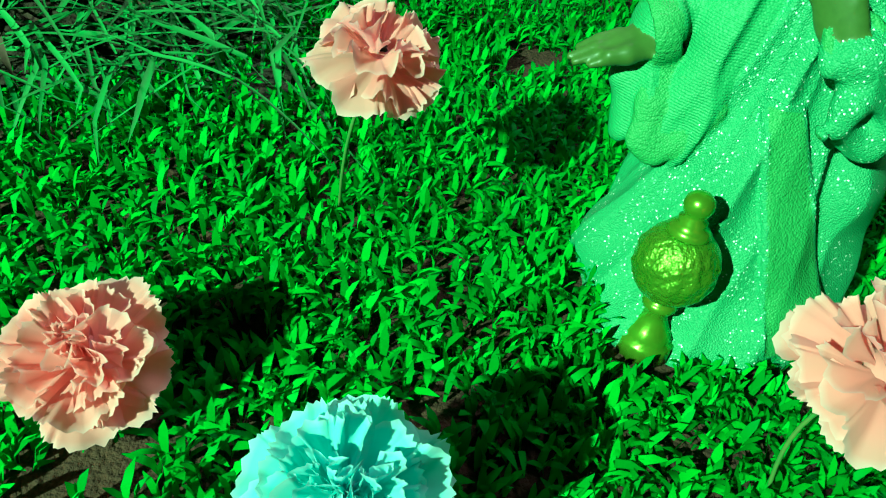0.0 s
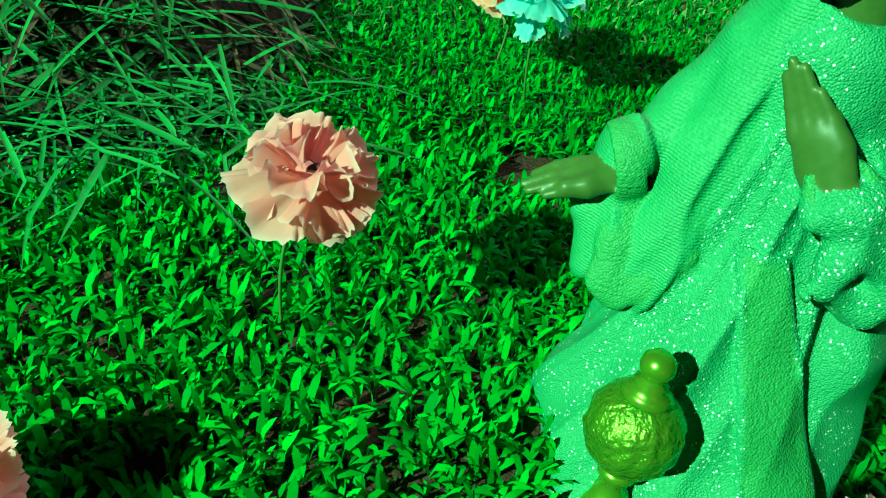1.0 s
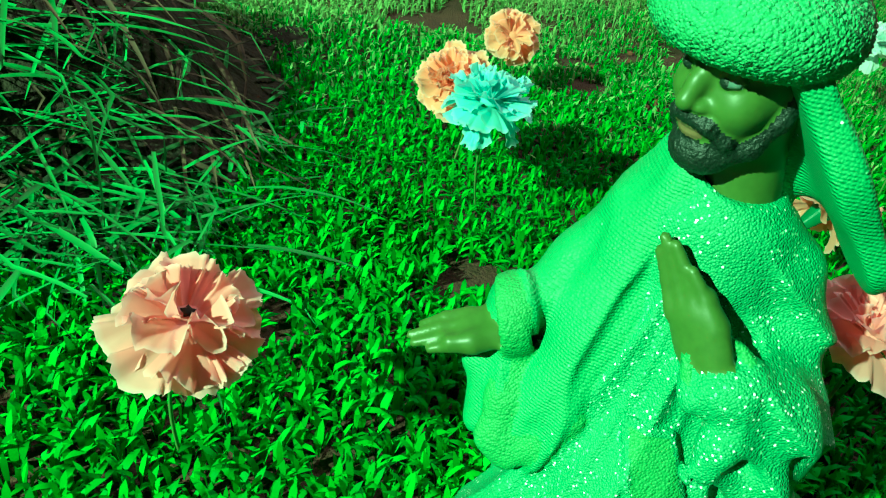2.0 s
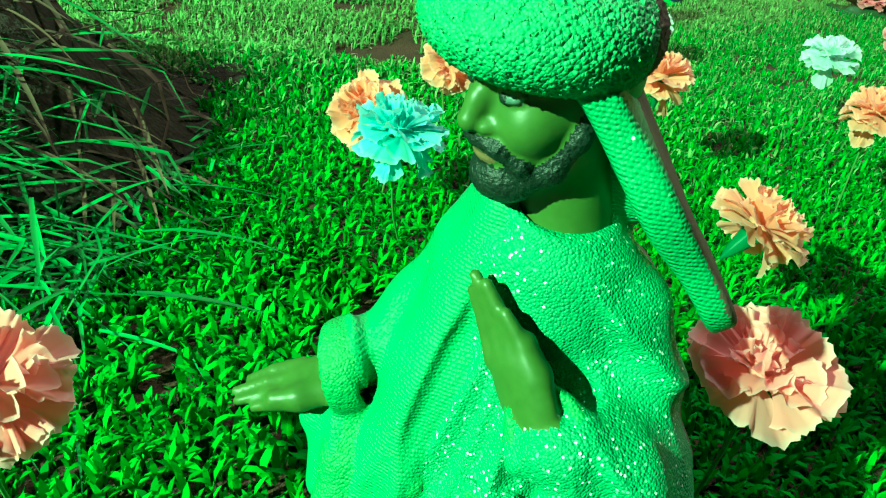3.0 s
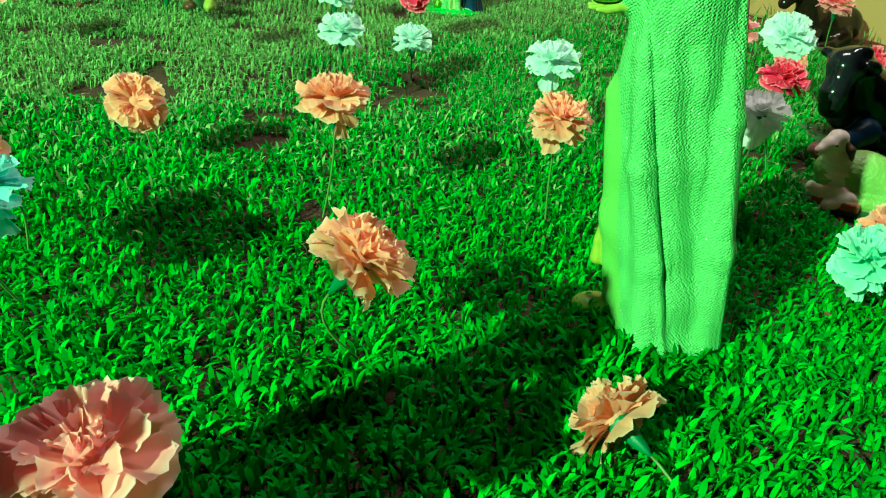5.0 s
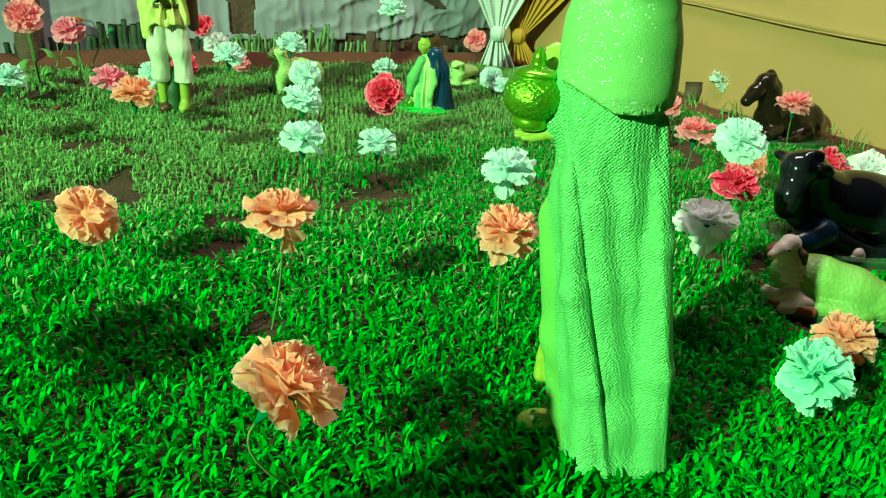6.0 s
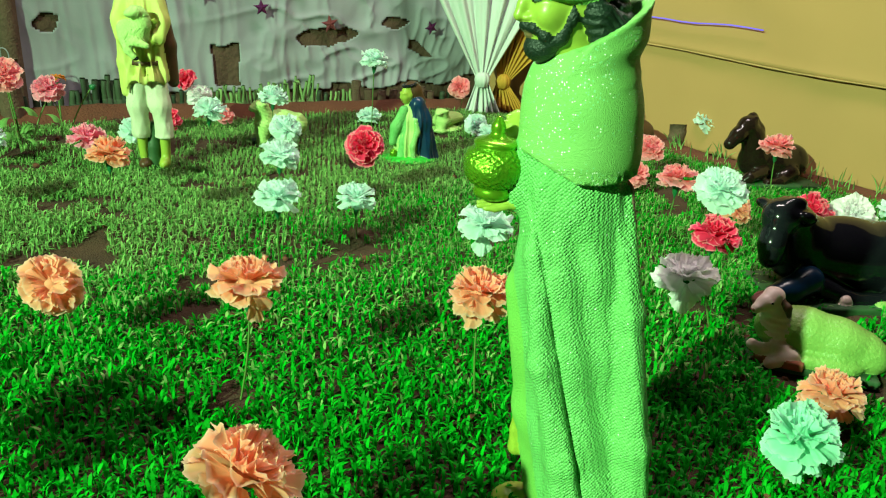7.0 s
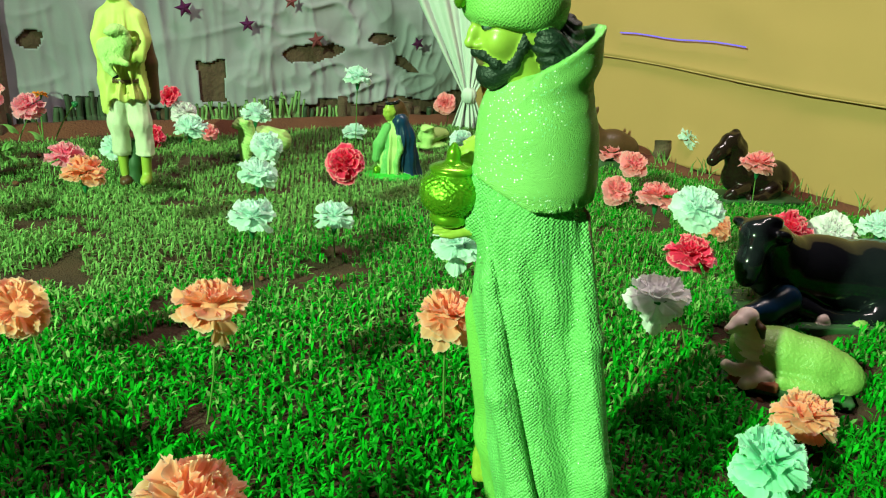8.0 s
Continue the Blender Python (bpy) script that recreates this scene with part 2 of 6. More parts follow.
    "yellow_cloth": surface("ochre_fabric", (0.43, 0.238, 0.092), (0.37, 0.205, 0.078), rough=0.85, grain=1200, blotch=3, bump=0.3),
    "seam": surface("pale_ochre_hem", (0.42, 0.26, 0.10), (0.36, 0.22, 0.085), rough=0.85, grain=900, blotch=20, bump=0.4),
    "curtain": surface("white_curtain", (0.70, 0.76, 0.72), (0.60, 0.66, 0.63), rough=0.85, grain=1200, blotch=8, bump=0.3, translucent=0.2),
    "gold_curtain": surface("ochre_curtain", (0.52, 0.28, 0.03), (0.42, 0.22, 0.02), rough=0.8, grain=1200, blotch=8, bump=0.3),
    "bark": surface("brown_bark", (0.16, 0.10, 0.065), (0.08, 0.05, 0.032), rough=0.9, grain=140, blotch=25, bump=1.0, depth=0.004),
    "reed": surface("green_reed", (0.22, 0.36, 0.12), (0.10, 0.19, 0.06), rough=0.6, grain=140, blotch=25, bump=0.5, random_by="object"),
    "reed_dark": surface("dark_reed", (0.045, 0.075, 0.035), (0.02, 0.04, 0.018), rough=0.7, grain=140, blotch=25, bump=0.5, random_by="object"),
    "star_purple": surface("purple_tinsel", (0.18, 0.03, 0.16), (0.1, 0.015, 0.09), rough=0.3, metal=0.5, grain=300, blotch=60, bump=0.5),
    "star_rose": surface("rose_tinsel", (0.36, 0.10, 0.12), (0.25, 0.06, 0.08), rough=0.3, metal=0.5, grain=300, blotch=60, bump=0.5),
    "dark_wall": surface("dark_room_wall", (0.12, 0.12, 0.12), (0.09, 0.09, 0.09), rough=0.9, grain=200, blotch=3, bump=0.2),
    "eye_white": surface("eye_white", (0.11, 0.19, 0.15), (0.09, 0.15, 0.12), rough=0.25, grain=100, blotch=10, bump=0),
    "lips": surface("painted_lips", (0.20, 0.14, 0.06), (0.15, 0.1, 0.05), rough=0.4, grain=200, blotch=20, bump=0.1),
    "plate": surface("dark_plinth", (0.03, 0.10, 0.03), (0.02, 0.06, 0.02), rough=0.6, grain=200, blotch=20, bump=0.4),
    "green_base": surface("bright_green_base", (0.03, 0.50, 0.03), (0.02, 0.36, 0.02), rough=0.5, grain=200, blotch=30, bump=0.5),
    "tassel": surface("gold_cord", (0.45, 0.60, 0.06), (0.3, 0.42, 0.04), rough=0.4, metal=0.3, grain=500, blotch=60, bump=1.0),
}
streak_glow = bpy.data.materials.new("violet_light")
streak_glow.use_nodes = True
streak_glow.node_tree.nodes["Principled BSDF"].inputs["Base Color"].default_value = (0.06, 0.05, 0.25, 1)
streak_glow.node_tree.nodes["Principled BSDF"].inputs["Emission Color"].default_value = (0.22, 0.14, 1.0, 1)
streak_glow.node_tree.nodes["Principled BSDF"].inputs["Emission Strength"].default_value = 0.7
M["streak_glow"] = streak_glow


# ---- mesh helpers ----
def mesh_of(name, verts, faces, mats, ids=None, smooth=True):
    me = bpy.data.meshes.new(name)
    me.from_pydata([tuple(map(float, v)) for v in verts] if not isinstance(verts, np.ndarray) else verts.tolist(), [],
                   faces if isinstance(faces, list) else faces.tolist())
    for m in mats:
        me.materials.append(m)
    if ids is not None:
        me.polygons.foreach_set("material_index", np.asarray(ids, dtype=np.int32))
    me.polygons.foreach_set("use_smooth", np.full(len(me.polygons), smooth))
    me.update()
    return me


def part(name, me, parent, label="", m=None):
    """Links a mesh (or a bmesh's mesh) as one object under a thing or a part."""
    ob = new(name, me)
    ob.parent = parent
    if m is not None:
        ob.matrix_basis = m
    return tagged(ob, label)


def tube(points, radii, sides=8, cap=True):
    """Vertices and faces of a tube along points."""
    P = [Vector(p) for p in points]
    verts, faces = [], []
    for i, p in enumerate(P):
        t = (P[min(i + 1, len(P) - 1)] - P[max(i - 1, 0)]).normalized()
        a = t.cross(Vector((0.3, 0.9, 0.1)) if abs(t.z) > 0.8 else Vector((0, 0, 1))).normalized()
        b = t.cross(a)
        for k in range(sides):
            w = 2 * math.pi * k / sides
            verts.append(p + (a * math.cos(w) + b * math.sin(w)) * radii[i])
    for i in range(len(P) - 1):
        for k in range(sides):
            faces.append((i * sides + k, i * sides + (k + 1) % sides, (i + 1) * sides + (k + 1) % sides, (i + 1) * sides + k))
    if cap:
        faces.append(tuple(range(sides)))
        faces.append(tuple(reversed(range((len(P) - 1) * sides, len(P) * sides))))
    return verts, faces


def lathe(profile, sides=32, flute=0, depth=0.0):
    """Vertices and faces of a turned shape; profile: rows of (radius, height)."""
    verts, faces = [], []
    for r, z in profile:
        for k in range(sides):
            a = 2 * math.pi * k / sides
            q = r * (1 + depth * math.cos(flute * a)) if flute else r
            verts.append((q * math.cos(a), q * math.sin(a), z))
    for i in range(len(profile) - 1):
        for k in range(sides):
            faces.append((i * sides + k, i * sides + (k + 1) % sides, (i + 1) * sides + (k + 1) % sides, (i + 1) * sides + k))
    faces.append(tuple(reversed(range(sides))))
    faces.append(tuple(range((len(profile) - 1) * sides, len(profile) * sides)))
    return verts, faces


def merged(*pieces):
    """Joins (verts, faces) pairs; returns verts, faces and the index of the pair that each face came from."""
    verts, faces, ids = [], [], []
    for i, (v, f) in enumerate(pieces):
        n = len(verts)
        verts += [tuple(p) for p in v]
        faces += [tuple(k + n for k in q) for q in f]
        ids += [i] * len(f)
    return verts, faces, ids


def value_noise(x, y, seed=0):
    """Smooth noise in 0..1 over arrays of places."""
    def corner(i, j):
        n = np.sin(i * 127.1 + j * 311.7 + seed * 74.7) * 43758.5453
        return n - np.floor(n)
    xi, yi = np.floor(x), np.floor(y)
    u, v = x - xi, y - yi
    u, v = u * u * (3 - 2 * u), v * v * (3 - 2 * v)
    return (corner(xi, yi) * (1 - u) + corner(xi + 1, yi) * u) * (1 - v) + (corner(xi, yi + 1) * (1 - u) + corner(xi + 1, yi + 1) * u) * v


# ---- sculpting: rounded forms blended into one skin ----
def turn3(rot):
    if isinstance(rot, np.ndarray):
        return rot
    return np.array(Euler([radians(a) for a in rot]).to_matrix())


def blend(a, b, k):
    h = np.maximum(k - np.abs(a - b), 0) / k
    return np.minimum(a, b) - h * h * k * 0.25


class Sculpt:
    def __init__(self):
        self.forms, self.reliefs, self.paints, self.clips = [], {}, [], {}

    def egg(self, mat, c, r, rot=(0, 0, 0), k=0.012):
        c, r, R = np.array(c, np.float32), np.array(r, np.float32), turn3(rot).astype(np.float32)

        def f(P):
            q = (P - c) @ R / r
            a = np.sqrt(np.einsum("ij,ij->i", q, q)) + 1e-6
            q = q / r
            b = np.sqrt(np.einsum("ij,ij->i", q, q)) + 1e-6
            return a * (a - 1) / b
        self.forms.append((mat, f, k))

    def limb(self, mat, rows, k=0.01, flat=None, square=False):
        """A rounded limb through rows of x, y, z, radius. flat: (axis, factor) thins it along that axis; square gives it edges."""
        rows = np.array(rows, np.float32)

        def f(P):
            best = None
            for A, B in zip(rows[:-1], rows[1:]):
                ab = B[:3] - A[:3]
                t = np.clip(((P - A[:3]) @ ab) / (ab @ ab + 1e-9), 0, 1)
                off = P - A[:3] - t[:, None] * ab
                if flat is not None:
                    ax = np.array(flat[0], np.float32)
                    s = off @ ax
                    off = off + (s * (1 / flat[1] - 1))[:, None] * ax
                if square:
                    s = off @ ax
                    q = off - s[:, None] * ax
                    w = np.einsum("ij,ij->i", q, q)
                    d = (s ** 6 + w ** 3) ** (1 / 6) - (A[3] + (B[3] - A[3]) * t)
                else:
                    d = np.sqrt(np.einsum("ij,ij->i", off, off)) - (A[3] + (B[3] - A[3]) * t)
                d = d * flat[1] ** 0.8 if flat is not None else d
                best = d if best is None else np.minimum(best, d) if k == 0 else blend(best, d, k)
            return best
        self.forms.append((mat, f, max(k, 1e-4)))

    def slab(self, mat, c, half, rot=(0, 0, 0), rnd=0.004, k=0.006):
        c, half, R = np.array(c, np.float32), np.array(half, np.float32), turn3(rot).astype(np.float32)

        def f(P):
            q = np.abs((P - c) @ R) - half + rnd
            return np.sqrt((np.maximum(q, 0) ** 2).sum(-1)) + np.minimum(q.max(-1), 0) - rnd
        self.forms.append((mat, f, k))

    def ring(self, mat, c, major, minor, rot=(0, 0, 0), k=0.006, tall=1.0):
        c, R = np.array(c, np.float32), turn3(rot).astype(np.float32)

        def f(P):
            q = (P - c) @ R
            w = np.sqrt(q[:, 0] ** 2 + q[:, 1] ** 2) - major
            return np.sqrt(w * w + (q[:, 2] / tall) ** 2) - minor
        self.forms.append((mat, f, k))

    def relief(self, mat, f):
        self.reliefs[mat] = f

    def clip(self, mat, f):
        """Cuts the form off where f is above 0."""
        self.clips[mat] = f

    def paint(self, src, dst, f):
        """Where f is above 0, the surface src becomes dst."""
        self.paints.append((src, dst, f))

    def field(self, P):
        per = {}
        for mat, f, k in self.forms:
            d = f(P)
            per[mat] = blend(per[mat], d, k) if mat in per else d
        for mat, f in self.reliefs.items():
            if mat in per:
                per[mat] = per[mat] + f(P)
        for mat, f in self.clips.items():
            if mat in per:
                per[mat] = np.maximum(per[mat], f(P).astype(np.float32))
        return per

    def dist(self, P):
        per = self.field(P)
        out = None
        for d in per.values():
            out = d if out is None else blend(out, d, 0.0022)
        return out

    def skin(self, lo, hi, h):
        """Vertices, faces and material names of the surface inside a box, at steps of h."""
        B = 4
        lo, hi = np.array(lo, np.float32), np.array(hi, np.float32)
        nb = np.ceil((hi - lo) / (h * B)).astype(int) + 1
        grid = np.stack(np.meshgrid(*[np.arange(n) for n in nb], indexing="ij"), -1).reshape(-1, 3)
        mid = lo + (grid * B + (B - 1) / 2) * h
        d = self.dist(mid.astype(np.float32))
        near = np.abs(d) < h * B * 0.95 + 0.004
        D = np.repeat(np.repeat(np.repeat(d.reshape(nb), B, 0), B, 1), B, 2).astype(np.float32)
        offs = np.stack(np.meshgrid(*[np.arange(B)] * 3, indexing="ij"), -1).reshape(-1, 3)
        cells = grid[near]
        for s in range(0, len(cells), 4000):
            at = (cells[s:s + 4000, None, :] * B + offs[None]).reshape(-1, 3)
            D[at[:, 0], at[:, 1], at[:, 2]] = self.dist((lo + at * h).astype(np.float32))
        S = D < 0
        count = np.zeros(np.array(S.shape) - 1, np.int8)
        corners = [(i, j, k) for i in (0, 1) for j in (0, 1) for k in (0, 1)]
        nx, ny, nz = count.shape
        for i, j, k in corners:
            count += S[i:i + nx, j:j + ny, k:k + nz]
        act = np.argwhere((count > 0) & (count < 8))
        vals = {c: D[act[:, 0] + c[0], act[:, 1] + c[1], act[:, 2] + c[2]] for c in corners}
        acc, num = np.zeros((len(act), 3)), np.zeros(len(act))
        for a in corners:
            for ax in range(3):
                if a[ax] == 0:
                    b = tuple(1 if q == ax else a[q] for q in range(3))
                    va, vb = vals[a], vals[b]
                    cross = (va < 0) != (vb < 0)
                    t = np.where(cross, va / np.where(cross, va - vb, 1), 0)
                    p = np.array(a, float)[None].repeat(len(act), 0)
                    p[:, ax] += t
                    acc += p * cross[:, None]
                    num += cross
        V = (lo + (act + acc / num[:, None]) * h).astype(np.float32)
        index = np.full(count.shape, -1, np.int64)
        index[act[:, 0], act[:, 1], act[:, 2]] = np.arange(len(act))
        quads = []
        for ax in range(3):
            u, v = (ax + 1) % 3, (ax + 2) % 3
            sl0, sl1 = [slice(None)] * 3, [slice(None)] * 3
            sl0[ax], sl1[ax] = slice(0, -1), slice(1, None)
            flip = S[tuple(sl0)] != S[tuple(sl1)]
            e = np.argwhere(flip)
            e = e[(e[:, u] > 0) & (e[:, v] > 0) & (e[:, u] < count.shape[u]) & (e[:, v] < count.shape[v]) & (e[:, ax] < count.shape[ax])]
            inside = S[e[:, 0], e[:, 1], e[:, 2]]
            q = []
            for du, dv in ((1, 1), (0, 1), (0, 0), (1, 0)):
                c = e.copy()
                c[:, u] -= du
                c[:, v] -= dv
                q.append(index[c[:, 0], c[:, 1], c[:, 2]])
            q = np.stack(q, 1)
            q[~inside] = q[~inside][:, ::-1]
            quads.append(q[(q >= 0).all(1)])
        F = np.concatenate(quads)
        for _ in range(1):
            e = h * 0.4
            d0 = self.dist(V)
            g = np.stack([self.dist(V + np.eye(3, dtype=np.float32)[i] * e) - d0 for i in range(3)], 1)
            g /= np.linalg.norm(g, axis=1, keepdims=True) + 1e-9
            V = V - g * np.clip(d0, -h, h)[:, None]
        C = V[F].mean(1).astype(np.float32)
        per = self.field(C)
        names = list(per)
        for src, dst, f in self.paints:
            if dst not in names:
                names.append(dst)
        ids = np.argmin(np.stack(list(per.values())), 0)
        for src, dst, f in self.paints:
            ids = np.where((ids == names.index(src)) & (f(C) > 0), names.index(dst), ids)
        return V, F, names, ids

    def mesh(self, name, lo, hi, h, origin):
        return statue_mesh(name, origin, self.skin(lo, hi, h))


def statue_mesh(name, origin, *skins):
    """One mesh out of several skins."""
    names, verts, faces, ids, n = [], [], [], [], 0
    for V, F, local, k in skins:
        for q in local:
            if q not in names:
                names.append(q)
        ids.append(np.array([names.index(q) for q in local])[k])
        verts.append(V - np.array(origin, np.float32))
        faces.append(F + n)
        n += len(V)
    return mesh_of(name, np.concatenate(verts), np.concatenate(faces), [M[q] for q in names], np.concatenate(ids))


def smooth01(x, a, b):
    t = np.clip((x - a) / (b - a), 0, 1)
    return t * t * (3 - 2 * t)


# ---- ground and room ----
def bed_edge(x):
    return 2.86 + 0.36 * x


YELLOW_A, YELLOW_B = Vector((1.20, 3.515, 0)), Vector((2.62, 1.53, 0))
wall_dir = (YELLOW_B - YELLOW_A).normalized()
wall_in = Vector((wall_dir.y, -wall_dir.x, 0))
if wall_in.x > 0:
    wall_in = -wall_in


def wall_gap(x, y):
    """Distance from the ochre fabric wall, into the place."""
    return (x - YELLOW_A.x) * wall_in.x + (y - YELLOW_A.y) * wall_in.y


def soil_height(x, y):
    z = 0.010 * (value_noise(x * 7, y * 7, 1) - 0.5) + 0.006 * (value_noise(x * 23, y * 23, 2) - 0.5) + 0.004 * (value_noise(x * 70, y * 70, 3) - 0.5)
    z = z + smooth01(y, 1.0, 1.8) * 0.022 * (value_noise(x * 2.6 + 0.5 * y, y * 6.5, 34) - 0.5)
    berm = np.exp(-((y - bed_edge(x) - 0.10) / 0.06) ** 2) * 0.035
    side = np.exp(-((wall_gap(x, y) - 0.07) / 0.05) ** 2) * 0.022 * (x > 1.3)
    return z - 0.004 + berm + side


def ground():
    verts, faces, ids = [], [], []
    n = 0
    for (x0, x1, y0, y1, step) in ((-1.2, 2.8, -0.4, 3.9, 0.02),):
        xs, ys = np.arange(x0, x1 + step / 2, step), np.arange(y0, y1 + step / 2, step)
        X, Y = np.meshgrid(xs, ys, indexing="ij")
        Z = soil_height(X, Y)
        rim = np.minimum(np.minimum(X - x0, x1 - X), np.minimum(Y - y0, y1 - Y))
        Z = np.where(rim < 0.05, -0.02, Z)
        verts = np.stack([X, Y, Z], -1).reshape(-1, 3)
        i, j = np.meshgrid(np.arange(len(xs) - 1), np.arange(len(ys) - 1), indexing="ij")
        a = (i * len(ys) + j).ravel()
        faces = np.stack([a, a + len(ys), a + len(ys) + 1, a + 1], 1)
        C = verts[faces].mean(1)
        ids = ((C[:, 1] > bed_edge(C[:, 0]) + 0.01) | (wall_gap(C[:, 0], C[:, 1]) < 0.13)).astype(int)
    me = mesh_of("ground", verts, faces, [M["soil"], M["red_soil"]], ids)
    tagged(new("ground", me), "dark moist soil of a sown display bed", "ground", kind="structure")


def box(name, lo, hi, mat, label, category):
    bm = bmesh.new()
    bmesh.ops.create_cube(bm, size=1)
    for v in bm.verts:
        v.co = Vector([lo[i] + (v.co[i] + 0.5) * (hi[i] - lo[i]) for i in range(3)])
    me = bpy.data.meshes.new(name)
    bm.to_mesh(me)
    bm.free()
    me.materials.append(mat)
    return tagged(new(name, me), label, category, kind="structure")


ground()
box("floor", (-4.2, -4.2, -0.12), (5.2, 5.2, -0.035), M["dark_wall"], "dark floor of the hall round the bed", "floor")
box("wall_west", (-4.3, -4.2, -0.035), (-4.2, 5.2, 2.7), M["dark_wall"], "plain grey hall wall", "wall")
box("wall_east", (5.2, -4.2, -0.035), (5.3, 5.2, 2.7), M["dark_wall"], "plain grey hall wall", "wall")
box("wall_south", (-4.2, -4.3, -0.035), (5.2, -4.2, 2.7), M["dark_wall"], "plain grey hall wall", "wall")
box("wall_north", (-4.2, 5.2, -0.035), (5.2, 5.3, 2.7), M["dark_wall"], "plain grey hall wall", "wall")
box("ceiling", (-4.3, -4.3, 2.7), (5.3, 5.3, 2.8), M["dark_wall"], "plain grey hall ceiling", "ceiling")


def sheet(origin, along, up, length, height, nx, nz, offset, mat, name, hole=None, thick=0.003):
    """A cloth sheet over a wall; offset(s, h) gives its depth into the place, hole(s, h) where it is torn open."""
    s, h = np.meshgrid(np.linspace(0, length, nx), np.linspace(0, height, nz), indexing="ij")
    out = Vector((along.y, -along.x, 0))
    d = offset(s, h)
    P = np.array(origin)[None, None] + s[..., None] * np.array(along) + h[..., None] * np.array(up) + d[..., None] * np.array(out)
    i, j = np.meshgrid(np.arange(nx - 1), np.arange(nz - 1), indexing="ij")
    a = (i * nz + j).ravel()
    F = np.stack([a, a + nz, a + nz + 1, a + 1], 1)
    if hole is not None:
        S, H = s.ravel()[F].mean(1), h.ravel()[F].mean(1)
        F = F[~hole(S, H)]
    ob = new(name, mesh_of(name, P.reshape(-1, 3), F, [mat]))
    so = ob.modifiers.new("thickness", "SOLIDIFY")
    so.thickness = thick
    return ob


# the back wall: brown paper rock behind, grey cloth draped over it
BACK_A, BACK_DIR = Vector((-1.15, 2.735, 0)), Vector((1, 0.36, 0)).normalized()


def drape(s, h):
    w = value_noise(s * 5 + 2.5 * value_noise(s * 3, h * 4, 4), h * 3.0, 5)
    ridge = 1 - np.abs(2 * value_noise(s * 9 + 1.5 * w, h * 4 + 2 * w, 6) - 1)
    fine = 1 - np.abs(2 * value_noise(s * 22 + 3 * w, h * 9, 7) - 1)
    cross = 1 - np.abs(2 * value_noise(s * 6 + h * 5, h * 14 - s * 4, 8) - 1)
    stand = (1 - np.abs(2 * value_noise(s * 26 + h * 2, h * 1.5, 9) - 1)) * smooth01(h, 0.24, 0.05)
    rough = 0.25 + 0.75 * smooth01(s, 1.15, 1.75)
    hang = 1 - np.abs(2 * value_noise(s * 13 + 0.8 * h, h * 0.9, 10) - 1)
    pleat = 1 - np.abs(2 * value_noise(s * 31 + 1.2 * h, h * 1.4, 13) - 1)
    return 0.018 + 0.020 * w + rough * (0.013 * ridge ** 2 + 0.008 * fine ** 3 + 0.013 * cross ** 4) + (1.15 - rough) * (0.016 * hang ** 2 + 0.007 * pleat ** 2) + 0.012 * stand


def torn(s, h):
    x = BACK_A.x + s * BACK_DIR.x
    wob = 0.02 * (value_noise(s * 30, h * 30, 11) - 0.5)
    a = (np.abs(x - 0.175 + wob) < 0.045) & (np.abs(h - 0.14 + wob) < 0.075)
    b = ((x - 0.53 + wob) / 0.12) ** 2 + ((h - 0.245 - 0.12 * (x - 0.53) + wob) / 0.034) ** 2 < 1
    f = (h < 0.05 + 0.06 * value_noise(s * 7, s * 0, 12) * (x > 0.55)) & (x > -0.3)
    c = ((x + 0.35 + wob) / 0.034) ** 2 + ((h - 0.275 + wob) / 0.026) ** 2 < 1
    d = ((x - 0.80 + wob) / 0.055) ** 2 + ((h - 0.305 + wob) / 0.020) ** 2 < 1
    e = ((x - 0.90 + wob) / 0.050) ** 2 + ((h - 0.205 + 0.5 * (x - 0.90) + wob) / 0.024) ** 2 < 1
    return a | b | c | d | e | f


box_board = sheet(BACK_A, BACK_DIR, Vector((0, 0, 1)), 2.75, 1.3, 140, 60,
                  lambda s, h: drape(s, h) - 0.010, M["board"], "wall_paper_rock", thick=0.02)
tagged(box_board, "crumpled brown paper rock backing wall", "wall", kind="structure")
cloth = sheet(BACK_A, BACK_DIR, Vector((0, 0, 1)), 2.72, 1.3, 430, 200, drape, M["cloth"], "wall_cloth", torn)
tagged(cloth, "grey white gauze cloth draped in folds over the wall", "wall cloth", kind="structure")


# the ochre fabric wall on the right: an upper panel overlaps a lower one along a slack seam
def seam_z(s):
    return 0.325 - 0.035 * smooth01(s, 0.6, 1.6)


length_y = (YELLOW_B - YELLOW_A).length
lower = sheet(YELLOW_A, wall_dir, Vector((0, 0, 1)), length_y, 0.36, 160, 40,
              lambda s, h: 0.012 * value_noise(s * 2.2, h * 3, 21) + 0.004 * value_noise(s * 8 - h * 4, h * 6, 22), M["yellow_cloth"], "wall_fabric_lower")
tagged(lower, "ochre yellow fabric stretched as the lower side wall", "fabric wall", kind="structure")
upper = sheet(YELLOW_A + Vector((0, 0, 0.0)), wall_dir, Vector((0, 0, 1)), length_y, 1.0, 160, 70,
              lambda s, h: 0.012 + 0.012 * value_noise(s * 2.2, h * 2, 23) + 0.006 * value_noise(s * 5 + h * 3, h * 9, 24) + 0.004 * np.exp(-(h / 0.015) ** 2),
              M["yellow_cloth"], "wall_fabric_upper")
for v in upper.data.vertices:
    s = (v.co - YELLOW_A).dot(wall_dir)
    v.co.z += float(seam_z(np.array(s)))
tagged(upper, "ochre yellow fabric hung over a slack seam", "fabric wall", kind="structure")

